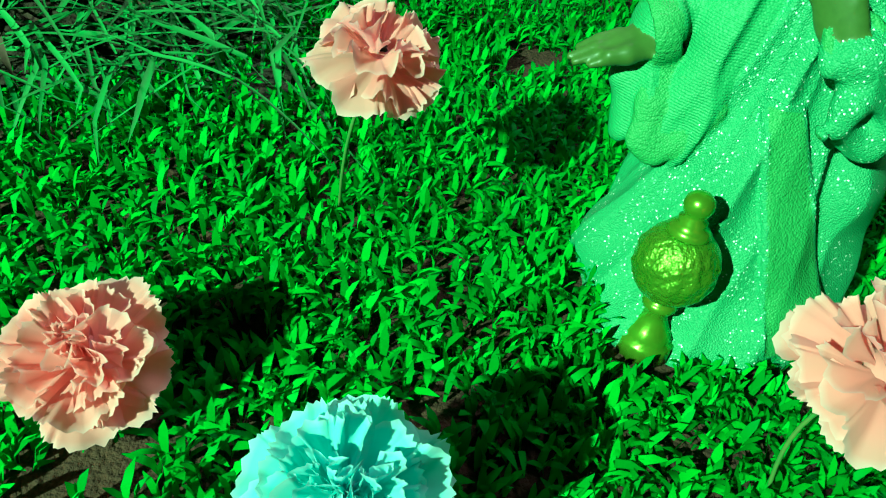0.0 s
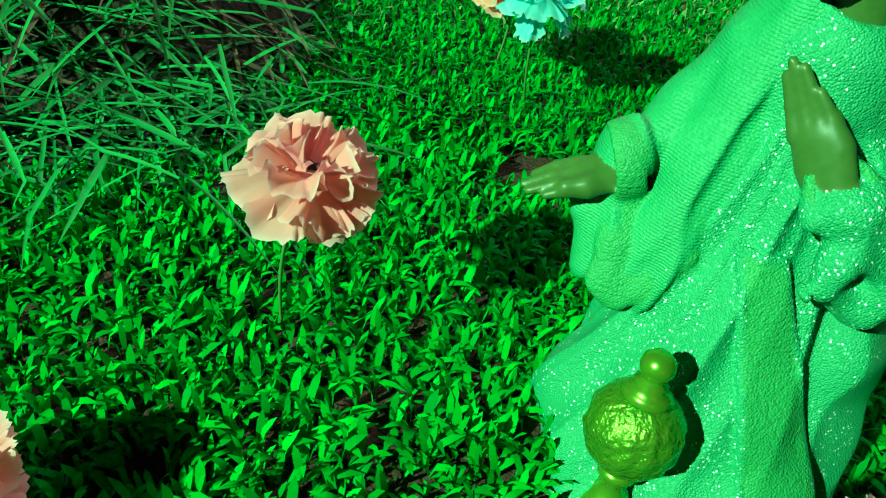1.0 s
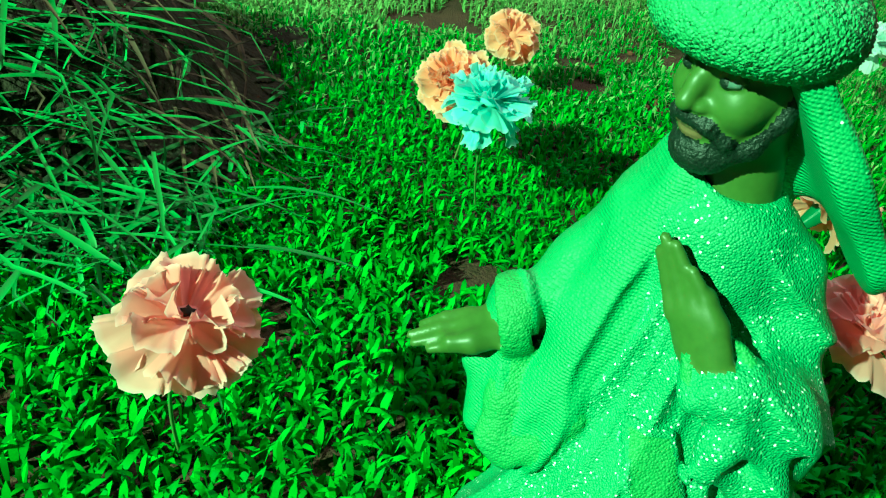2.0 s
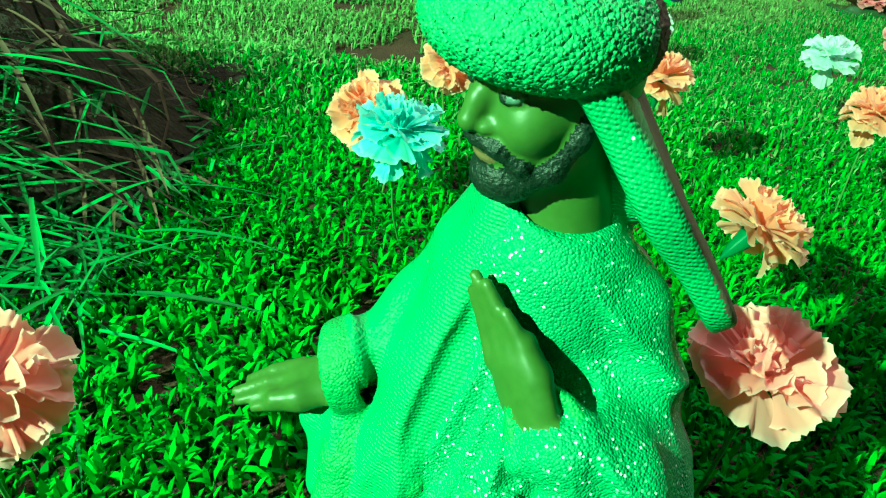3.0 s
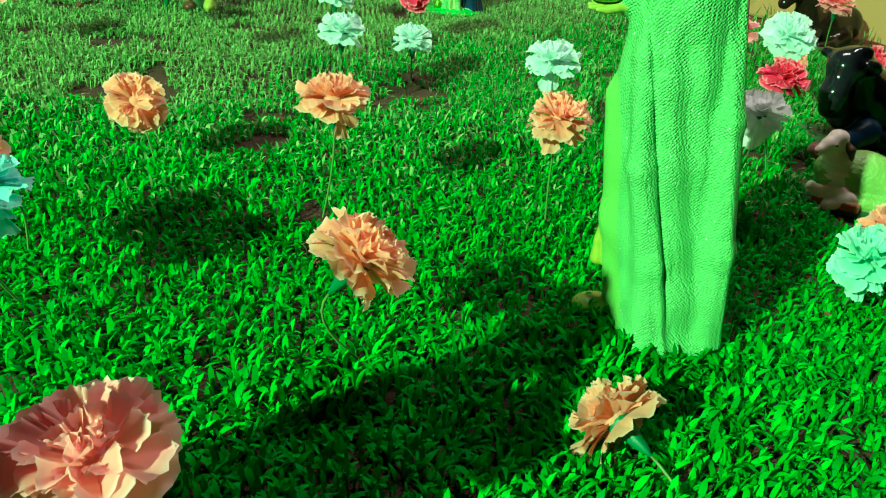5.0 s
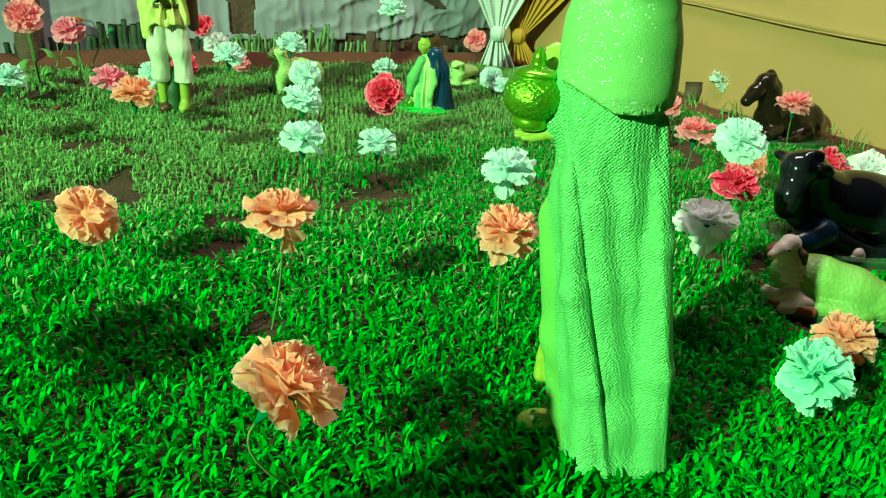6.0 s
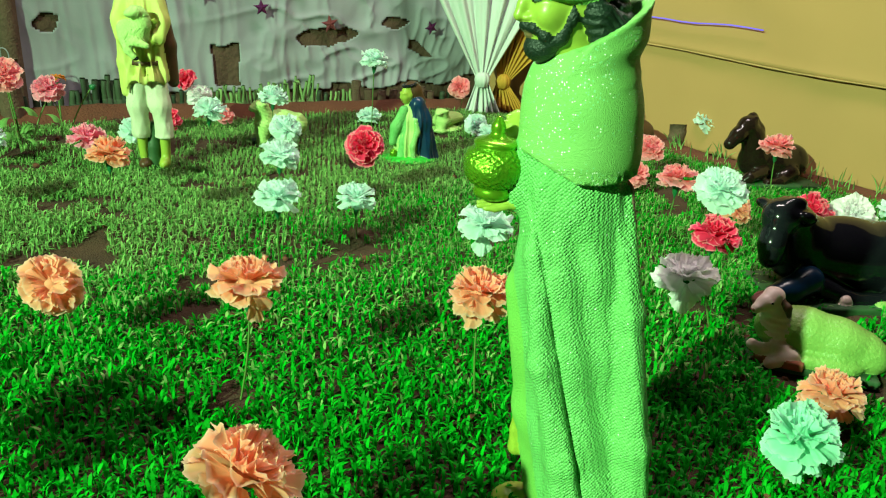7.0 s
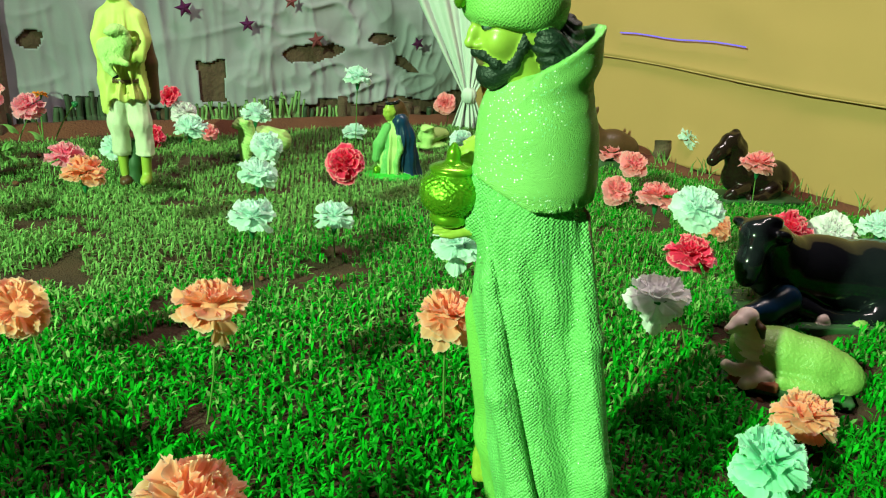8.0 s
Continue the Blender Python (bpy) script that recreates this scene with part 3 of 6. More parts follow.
hem = []
for k in range(90):
    s_at = length_y * k / 89
    z_at = float(seam_z(np.array(s_at))) + 0.0012 * math.sin(s_at * 9)
    hem.append(YELLOW_A + wall_dir * s_at + wall_in * (0.026 + 0.003 * math.sin(s_at * 6)) + Vector((0, 0, z_at)))
v, f = tube(hem, [0.0022 + 0.0005 * math.sin(k * 0.9) for k in range(90)], 8)
tagged(new("trim_seam", mesh_of("trim_seam", v, f, [M["seam"]])), "pale rolled seam along the ochre fabric", "seam", kind="structure")

# violet streak of light thrown on the fabric, built as a thin glowing tube
p0, p1 = Vector((1.618, 2.926, 0.409)) + wall_in * 0.036, Vector((1.879, 2.563, 0.410)) + wall_in * 0.036
v, f = tube([p0.lerp(p1, k / 8) + Vector((0, 0, 0.003 * math.sin(k * 1.3))) for k in range(9)], [0.0022] * 9, 8)
tagged(new("light_strip", mesh_of("light_strip", v, f, [M["streak_glow"]])), "thin violet glowing light strip on ochre fabric", "light strip")


# ---- the curtain at the corner ----
def curtain(name, mat, top_a, top_b, knot, tail, folds, label, flare):
    """A hanging gathered to a knot, with a tail below it."""
    nu, nv = 90, 50
    verts, faces = [], []
    for j in range(nv):
        t = j / (nv - 1)
        for i in range(nu):
            u = i / (nu - 1)
            top = Vector(top_a).lerp(Vector(top_b), u)
            wave = math.sin(u * folds * 2 * math.pi + 1.3 * math.sin(u * 7 + 1.5 * t) + 0.5 * t) + 0.35 * math.sin(u * folds * 4.3 * math.pi - 2 * t)
            if t < 0.72:
                q = t / 0.72
                w = q ** 2.1
                sag = Vector((0, 0, -0.05 * math.sin(math.pi * q) * (abs(u - 0.5) * 2)))
                p = top.lerp(Vector(knot) + (Vector(top_b) - Vector(top_a)).normalized() * (u - 0.5) * 0.04, w) + sag
                amp = 0.014 * (1 - w) + 0.007
            else:
                q = (t - 0.72) / 0.28
                p = Vector(knot).lerp(Vector(tail), q) + (Vector(top_b) - Vector(top_a)).normalized() * (u - 0.5) * (0.04 + flare * q)
                amp = 0.008 + 0.012 * q
            p.y += -amp * wave - 0.01
            verts.append(p)
    for j in range(nv - 1):
        for i in range(nu - 1):
            a = j * nu + i
            faces.append((a, a + 1, a + nu + 1, a + nu))
    root = tagged(new(name), label, "curtain")
    ob = part("drape", mesh_of(name, verts, faces, [mat]), root)
    ob.modifiers.new("thickness", "SOLIDIFY").thickness = 0.002
    v, f = lathe([(0.012, -0.03), (0.024, -0.022), (0.029, 0.0), (0.025, 0.018), (0.014, 0.028)], 28, 9, 0.12)
    part("tie_knot", mesh_of("tie_knot", v, f, [mat]), root, m=Matrix.Translation(Vector(knot) + Vector((0, -0.02, 0))))
    return root


curtain("white_curtain", M["curtain"], (0.83, 3.25, 0.70), (1.42, 3.22, 0.70), (1.140, 3.25, 0.125), (1.145, 3.23, 0.0), 5,
        "white cloth curtain gathered into a knotted tie", 0.10)
curtain("ochre_curtain", M["gold_curtain"], (1.12, 3.40, 0.62), (1.50, 3.16, 0.50), (1.235, 3.30, 0.115), (1.27, 3.27, 0.0), 9,
        "ochre cloth curtain gathered into a knot at the corner", 0.16)


# ---- wall stars ----
def star(x, z, mat, size, spin, label):
    s = (x - BACK_A.x) / BACK_DIR.x
    p = BACK_A + BACK_DIR * s + Vector((BACK_DIR.y, -BACK_DIR.x, 0)) * 0.075
    verts, faces = [], []
    for side in (-1, 1):
        verts.append((0, 0.006 * side, 0))
        for k in range(10):
            a = math.pi / 2 + spin + k * math.pi / 5
            r = size * (1.0 if k % 2 == 0 else 0.42)
            verts.append((r * math.cos(a), 0.001 * side, r * math.sin(a)))
    for k in range(10):
        faces += [(0, 1 + k, 1 + (k + 1) % 10), (11, 12 + (k + 1) % 10, 12 + k)]
        faces.append((1 + k, 12 + k, 12 + (k + 1) % 10, 1 + (k + 1) % 10))
    ob = new("tinsel_star", mesh_of("tinsel_star", verts, faces, [mat], smooth=False))
    ob.matrix_world = Matrix.Translation((p.x, p.y, z)) @ pose(0, 0, 0, 8, 0, 20)
    tagged(ob, label, "star", "stars on the wall cloth")


star(0.091, 0.393, M["star_purple"], 0.033, 0.3, "purple tinsel star pinned to the wall cloth")
star(0.291, 0.347, M["star_purple"], 0.030, 0.1, "purple tinsel star pinned to the wall cloth")
star(0.531, 0.298, M["star_rose"], 0.034, 0.2, "rose tinsel star pinned to the wall cloth")
star(0.93, 0.294, M["star_purple"], 0.030, 0.5, "purple tinsel star pinned to the wall cloth")
star(0.44, 0.43, M["star_rose"], 0.028, 0.0, "rose tinsel star pinned to the wall cloth")


# ---- stick fence, logs and pole along the back ----
def fence():
    root = tagged(new("stick_fence"), "low fence of cut green reed sticks in red soil", "fence")
    rnd = random.Random(5)
    meshes = {}
    for kind, mat in (("reed", M["reed"]), ("dark", M["reed_dark"]), ("bark", M["bark"])):
        for k in range(3):
            r = {"reed": 0.0050, "dark": 0.0085, "bark": 0.019}[kind] * (0.85 + 0.18 * k)
            v, f = tube([(0, 0, -0.03), (0.001, 0.001, 0.3), (0.0, 0.002, 0.62), (0.002, 0, 0.97), (0.002, 0, 1.0)],
                        [r, r * 1.04, r * 0.96, r, r * 0.8], 10)
            meshes[kind, k] = mesh_of("stick", v, f, [mat])
    def stick(kind, x, dy, high, lean):
        ob = part("stick", meshes[kind, rnd.randrange(3)], root)
        ob.matrix_basis = pose(x, bed_edge(x) + dy, float(soil_height(np.array(x), np.array(bed_edge(x) + dy))) - 0.01, rnd.uniform(-6, 6), lean, rnd.uniform(0, 360)) @ Matrix.Diagonal((1, 1, high, 1))
    x = -0.9
    while x < 1.05:
        if -0.22 < x < -0.10:
            stick("dark", x, 0.125 + rnd.uniform(-0.01, 0.01), rnd.uniform(0.085, 0.11), rnd.uniform(-4, 4))
            x += 0.014
        elif 0.13 < x < 0.51:
            tall = 0.062 + 0.035 * smooth01(np.array(x), 0.3, 0.42)
            stick("reed", x, 0.13 + rnd.uniform(-0.012, 0.012), float(tall) + rnd.uniform(-0.016, 0.018), rnd.uniform(-17, 17))
            x += rnd.uniform(0.006, 0.010)
        elif 0.55 < x < 0.64:
            stick("reed", x, 0.13, rnd.uniform(0.045, 0.06), rnd.uniform(-9, 9))
            x += 0.016
        elif 0.64 < x < 1.0:
            stick("bark", x, 0.13, (0.088 if x < 0.70 else rnd.uniform(0.04, 0.065)), rnd.uniform(-3, 3))
            x += rnd.uniform(0.045, 0.06)
        else:
            stick("dark", x, 0.13 + rnd.uniform(-0.01, 0.01), rnd.uniform(0.04, 0.06), rnd.uniform(-5, 5))
            x += rnd.uniform(0.018, 0.03)


fence()


def log_post(name, x, y, r, high, mat, label, lean=0):
    rows = [(0, 0, -0.03)] + [(0.003 * math.sin(k * 2), 0.002 * math.cos(k * 3), high * k / 6) for k in range(7)]
    v, f = tube(rows, [r * (1 + 0.05 * math.sin(k * 2.7)) for k in range(8)], 18)
    ob = new(name, mesh_of(name, v, f, [mat]))
    ob.matrix_world = pose(x, y, 0.0, 0, lean, 0)
    return tagged(ob, label, "log")


log_post("pole", -0.432, 2.935, 0.030, 1.25, M["bark"], "weathered brown wooden pole rising from the bed edge")
log_post("tree_stump", -0.40, 2.80, 0.034, 0.185, M["bark"], "short brown log standing beside the pole")
log_post("tree_stump", 1.73, 2.735, 0.028, 0.075, M["bark"], "short pale log stump in red soil by ochre wall")
log_post("tree_stump", 1.45, 3.02, 0.03, 0.07, M["bark"], "short brown log stump at the bed corner")
v, f = tube([(-0.40 + 0.016 * math.cos(a), 2.79, 0.195 + 0.022 * math.sin(a)) for a in np.linspace(-0.6, 3.7, 14)], [0.0018] * 14, 6)
tagged(new("wire_loop", mesh_of("wire_loop", v, f, [M["cloth"]])), "pale bent wire loop on a log", "wire")


# ---- statues ----
def axes_of(forward, pitch=0.0):
    f = Vector((forward[0], forward[1], 0)).normalized()
    f = (f * math.cos(radians(pitch)) + Vector((0, 0, math.sin(radians(pitch))))).normalized()
    left = Vector((0, 0, 1)).cross(f).normalized()
    up = f.cross(left)
    return np.array(f), np.array(left), np.array(up), np.array(Matrix((f, left, up)).transposed())


def head(S, H, forward, pitch, skin, s=1.0, beard=True, thick=1.0):
    """A bearded head with brow, nose, eyes, lips and ears."""
    f, l, u, R = axes_of(forward, pitch)
    H = np.array(H)

    def at(a, b, c):
        return H + (f * a + l * b + u * c) * s

    S.egg(skin, at(-0.004, 0, 0.004), (0.036 * s, 0.0275 * s, 0.037 * s), R)
    S.egg(skin, at(0.010, 0, -0.020), (0.025 * s, 0.0195 * s, 0.024 * s), R)
    S.limb(skin, [(*at(0.0310, 0, 0.010), 0.0026 * s), (*at(0.0365, 0, 0.001), 0.0030 * s), (*at(0.0405, 0, -0.0070), 0.0046 * s)], k=0.006)
    for q in (-1, 1):
        S.egg(skin, at(0.0345, 0.0052 * q, -0.0095), (0.0045 * s, 0.0032 * s, 0.0028 * s), R, k=0.003)
        S.limb(skin, [(*at(0.0325, 0.005 * q, 0.0105), 0.0026 * s), (*at(0.0285, 0.014 * q, 0.0125), 0.0028 * s), (*at(0.020, 0.0215 * q, 0.010), 0.0024 * s)], k=0.005)
        S.egg(skin, at(0.0215, 0.0145 * q, -0.0085), (0.0095 * s, 0.0085 * s, 0.009 * s), R, k=0.008)
        S.egg("eye_white", at(0.0290, 0.0122 * q, 0.0040), (0.0034 * s, 0.0048 * s, 0.0019 * s), R, k=0.001)
        S.egg("hair", at(0.0320, 0.0112 * q, 0.0042), (0.0015 * s, 0.0021 * s, 0.0020 * s), R, k=0.001)
        S.limb(skin, [(*at(0.0312, 0.0066 * q, 0.0066), 0.0011 * s), (*at(0.0315, 0.0122 * q, 0.0086), 0.0012 * s), (*at(0.0275, 0.0184 * q, 0.0062), 0.0010 * s)], k=0.0015)
        S.limb("hair", [(*at(0.0335, 0.006 * q, 0.0125), 0.0011 * s), (*at(0.031, 0.0135 * q, 0.0155), 0.0013 * s), (*at(0.0245, 0.020 * q, 0.0135), 0.0008 * s)], k=0.001)
        S.egg(skin, at(-0.004, 0.0275 * q, -0.003), (0.008 * s, 0.0035 * s, 0.011 * s), R, k=0.004)
    S.egg("lips", at(0.0335, 0, -0.0192), (0.0042 * s, 0.0085 * s, 0.0022 * s), R, k=0.002)
    S.egg("lips", at(0.0325, 0, -0.0232), (0.0042 * s, 0.0072 * s, 0.0025 * s), R, k=0.002)
    if beard:
        S.egg("hair", at(0.0235, 0, -0.0345), (0.0145 * s, 0.0150 * s, 0.0125 * s), R, k=0.008)
        for q in (-1, 1):
            S.limb("hair", [(*at(0.002, 0.0262 * q, 0.002), 0.003 * s * thick), (*at(0.006, 0.0242 * q, -0.014), 0.0045 * s * thick), (*at(0.014, 0.0175 * q, -0.028), 0.0062 * s * thick), (*at(0.024, 0.007 * q, -0.036), 0.0075 * s * thick)], k=0.004)
            S.limb("hair", [(*at(0.0375, 0.001 * q, -0.0150), 0.0028 * s), (*at(0.033, 0.0095 * q, -0.0175), 0.0034 * s), (*at(0.026, 0.0145 * q, -0.0245), 0.0036 * s), (*at(0.022, 0.0145 * q, -0.0310), 0.0045 * s)], k=0.003)
    return f, l, u, R


def hand(S, skin, wrist, tip, across, width, thick=0.0055, spread=0.35, thumb=1):
    """A hand from wrist to fingertips with four fingers lying along across."""
    w, t, a = np.array(wrist, float), np.array(tip, float), np.array(Vector(across).normalized())
    d = t - w
    n = np.cross(d, a)
    n /= np.linalg.norm(n)
    palm = w + d * 0.42
    S.limb(skin, [(*w, thick * 1.5), (*(w + d * 0.2), width * 0.85), (*palm, width)], k=0.008, flat=(n, thick / width))
    for i, length in enumerate((0.88, 1.0, 0.97, 0.82)):
        o = a * width * (i - 1.5) * 0.62
        root = palm + o * 0.9
        end = w + d * length + o * (0.6 + spread)
        S.limb(skin, [(*root, thick * 0.78), (*((root + end) / 2 + n * thick * 0.25), thick * 0.64), (*end, thick * 0.42)], k=0.0015)
    o = a * width * 1.0 * thumb
    S.limb(skin, [(*(w + d * 0.15 + o * 0.6), thick * 0.95), (*(w + d * 0.42 + o * 1.15 + n * thick * 0.6), thick * 0.85), (*(w + d * 0.62 + o * 1.05 + n * thick * 0.9), thick * 0.6)], k=0.005)


def folds(cx, cy, waves, amp, z0, z1):
    """Draped folds round an upright axis; waves: rows of count, phase, twist, share."""
    def f(P):
        th = np.arctan2(P[:, 1] - cy, P[:, 0] - cx)
        out = 0
        for n, ph, tw, share in waves:
            out = out + share * (np.abs(np.sin(0.5 * (n * th + ph + tw * P[:, 2]))) - 0.6)
        fade = smooth01(P[:, 2], z1, z1 - 0.06) * (0.35 + 0.65 * smooth01(P[:, 2], z1, z0))
        return (amp * out * fade).astype(np.float32)
    return f


def kneeling_king():
    S, T = Sculpt(), Sculpt()
    H = (0.1925, 0.5795, 0.3465)
    f, l, u, R = head(T, H, (-0.87, -0.49), -10, "skin_dark", 0.95)
    T.limb("skin_dark", [(0.199, 0.584, 0.328, 0.0185), (0.208, 0.587, 0.285, 0.022)], k=0.008)
    # robe and shoulders
    S.limb("robe_a", [(0.199, 0.550, 0.0, 0.084), (0.201, 0.558, 0.05, 0.075), (0.204, 0.575, 0.12, 0.058), (0.208, 0.586, 0.18, 0.047), (0.210, 0.588, 0.238, 0.039)], k=0.012)
    S.egg("robe_a", (0.188, 0.505, 0.002), (0.078, 0.047, 0.030), k=0.025)
    S.egg("robe_a", (0.136, 0.553, 0.012), (0.030, 0.046, 0.044), k=0.025)
    S.egg("robe_a", (0.238, 0.495, 0.012), (0.034, 0.033, 0.045), k=0.02)
    S.egg("robe_a", (0.208, 0.588, 0.254), (0.052, 0.031, 0.026), (0, 0, -25), k=0.016)
    S.egg("robe_a", (0.206, 0.584, 0.272), (0.036, 0.030, 0.020), (0, 0, -25), k=0.014)
    S.ring("robe_a", (0.2065, 0.5845, 0.289), 0.0235, 0.003, (14, 10, 0), k=0.005, tall=1.4)
    # bent arm with a wide hanging sleeve
    S.limb("robe_a", [(0.242, 0.571, 0.250, 0.020), (0.252, 0.560, 0.215, 0.022), (0.253, 0.542, 0.195, 0.023), (0.240, 0.527, 0.199, 0.022), (0.217, 0.524, 0.210, 0.0185)], k=0.010)
    S.limb("robe_a", [(0.267, 0.546, 0.192, 0.013), (0.264, 0.528, 0.176, 0.0135), (0.242, 0.514, 0.166, 0.0115), (0.216, 0.508, 0.172, 0.008)], k=0.010)
    S.limb("robe_a", [(0.226, 0.520, 0.200, 0.014), (0.216, 0.511, 0.186, 0.011), (0.209, 0.507, 0.174, 0.006)], k=0.008)
    S.limb("robe_a", [(0.262, 0.545, 0.165, 0.016), (0.262, 0.530, 0.11, 0.024), (0.257, 0.525, 0.05, 0.030), (0.255, 0.520, 0.0, 0.034)], k=0.014)
    S.ring("robe_a", (0.2095, 0.5240, 0.2160), 0.0160, 0.0034, (52, -34, 0), k=0.004)
    S.ring("trim_a", (0.2065, 0.5255, 0.2215), 0.0140, 0.0026, (52, -34, 0), k=0.004)
    # stretched arm under the open mantle, its hem trimmed with a band
    S.limb("knit_a", [(0.184, 0.594, 0.286, 0.012), (0.173, 0.600, 0.260, 0.017), (0.158, 0.605, 0.215, 0.020), (0.132, 0.595, 0.192, 0.018)], k=0.010)
    S.limb("knit_a", [(0.180, 0.580, 0.290, 0.010), (0.170, 0.580, 0.250, 0.017), (0.160, 0.571, 0.205, 0.023), (0.148, 0.561, 0.160, 0.022), (0.135, 0.555, 0.128, 0.014)], k=0.008, flat=((-0.42, -0.83, 0.36), 0.45))
    S.limb("knit_a", [(0.124, 0.596, 0.182, 0.016), (0.112, 0.590, 0.150, 0.012), (0.114, 0.576, 0.120, 0.008)], k=0.010)
    S.limb("trim_a", [(0.127, 0.577, 0.172, 0.007), (0.122, 0.564, 0.146, 0.008), (0.120, 0.556, 0.124, 0.008), (0.129, 0.552, 0.118, 0.0075), (0.144, 0.549, 0.130, 0.007), (0.158, 0.546, 0.155, 0.006)], k=0.006, flat=((-0.42, -0.83, 0.36), 0.42))
    S.ring("trim_a", (0.1225, 0.5905, 0.1865), 0.0215, 0.0026, (8, 70, 5), k=0.003, tall=3.4)
    S.ring("knit_a", (0.1330, 0.5935, 0.1905), 0.0205, 0.0030, (8, 70, 5), k=0.004)
    hand(S, "skin_dark", (0.124, 0.588, 0.1830), (0.067, 0.585, 0.163), (0.1, -0.95, -0.25), 0.0125, 0.0058, spread=0.15, thumb=0.7)
    hand(S, "skin_dark", (0.2060, 0.5265, 0.214), (0.174, 0.555, 0.270), (0.68, -0.70, 0.15), 0.0128, 0.0060, spread=0.05, thumb=0.6)
    # head shawl: a thick strip of cloth that hangs from the turban over the shoulder
    S.limb("knit_a", [(0.198, 0.569, 0.360, 0.027), (0.232, 0.563, 0.318, 0.027), (0.263, 0.559, 0.281, 0.025)], k=0.006, flat=((0.806, -0.08, 0.587), 0.27), square=True)
    S.limb("robe_a", [(0.240, 0.596, 0.250, 0.020), (0.250, 0.598, 0.18, 0.028), (0.254, 0.590, 0.10, 0.034), (0.252, 0.580, 0.02, 0.042)], k=0.010)
    S.limb("knit_a", [(0.204, 0.592, 0.345, 0.019), (0.212, 0.598, 0.30, 0.023), (0.224, 0.604, 0.24, 0.028)], k=0.014, flat=((0.35, 0.9, 0.1), 0.45))
    # rolled turban with a dark cap and a gilt knob
    T.ring("turban_a", (0.1820, 0.5760, 0.3690), 0.0285, 0.0160, (2, 1, 0), k=0.004, tall=1.05)
    T.egg("turban_a", (0.183, 0.577, 0.380), (0.031, 0.030, 0.020), (2, 1, 0))
    T.egg("gold_smooth", (0.215, 0.590, 0.398), (0.012, 0.011, 0.012))
    drape = folds(0.2, 0.575, ((8, 0.4, -30, 1.0), (17, 1.4, -52, 0.4)), 0.0105, 0.0, 0.26)

    def panel(P):
        return np.minimum(np.minimum(0.0145 + 0.1 * (0.16 - P[:, 2]) - np.abs(P[:, 0] - (0.195 + 0.32 * (0.16 - P[:, 2]))), 0.555 - P[:, 1]), np.minimum(0.172 - P[:, 2], P[:, 2] - 0.016))
    S.relief("robe_a", lambda P: (drape(P) * (1 - 0.75 * smooth01(panel(P), -0.002, 0.004)) - 0.0035 * smooth01(panel(P), -0.001, 0.001) + smooth01(P[:, 0], 0.215, 0.235) * smooth01(P[:, 2], 0.15, 0.17) * smooth01(P[:, 1], 0.565, 0.545) * 0.0065 * (np.abs(np.sin(105 * (P[:, 2] + 0.75 * P[:, 0] - 0.3 * P[:, 1]))) - 0.6)).astype(np.float32))
    S.relief("knit_a", lambda P: (smooth01(P[:, 0], 0.20, 0.17) * (0.0055 * (np.abs(np.sin(115 * (P[:, 0] + 0.25 * P[:, 1] - 0.26 * P[:, 2]) + 0.6 * np.sin(40 * P[:, 2]))) - 0.6) + 0.0012 * np.sin(330 * (P[:, 0] - 0.3 * P[:, 2])))).astype(np.float32))
    T.relief("turban_a", lambda P: (0.0010 * np.sin(P[:, 0] * 1800 + 2 * np.sin(P[:, 1] * 430)) * np.sin(P[:, 1] * 1720 + 2 * np.sin(P[:, 2] * 390)) * np.sin(P[:, 2] * 1780 + 2 * np.sin(P[:, 0] * 510))).astype(np.float32))
    T.relief("hair", lambda P: (0.0005 * np.sin(P[:, 0] * 1700 + 2 * np.sin(P[:, 2] * 700)) * np.sin(P[:, 1] * 1500) * np.sin(P[:, 2] * 1800)).astype(np.float32))
    S.paint("robe_a", "trim_a", lambda P: np.minimum(panel(P) - 0.003, 1))
    # the side turned from the floodlight has its shade painted on in brown
    S.paint("knit_a", "king_shade", lambda P: np.where(P[:, 2] > 0.235, (P[:, 0] - 0.237) * 0.806 - (P[:, 1] - 0.576) * 0.08 + (P[:, 2] - 0.318) * 0.587 - 0.0045, -1) * (P[:, 0] > 0.20))
    S.paint("knit_a", "king_shade", lambda P: 0.45 * (P[:, 0] - 0.21) + 0.9 * (P[:, 1] - 0.603) - 0.004)
    S.paint("robe_a", "king_shade", lambda P: 0.75 * (P[:, 0] - 0.205) + 0.66 * (P[:, 1] - 0.585) - 0.031)
    T.paint("turban_a", "king_shade", lambda P: 0.97 * (P[:, 0] - 0.185) + 0.25 * (P[:, 1] - 0.580) - 0.024)
    o = (0.2, 0.55, 0)
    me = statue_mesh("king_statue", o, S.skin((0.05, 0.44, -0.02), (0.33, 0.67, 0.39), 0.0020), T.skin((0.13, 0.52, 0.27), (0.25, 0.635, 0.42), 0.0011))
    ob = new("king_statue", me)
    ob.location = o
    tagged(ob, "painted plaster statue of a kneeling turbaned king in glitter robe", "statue")


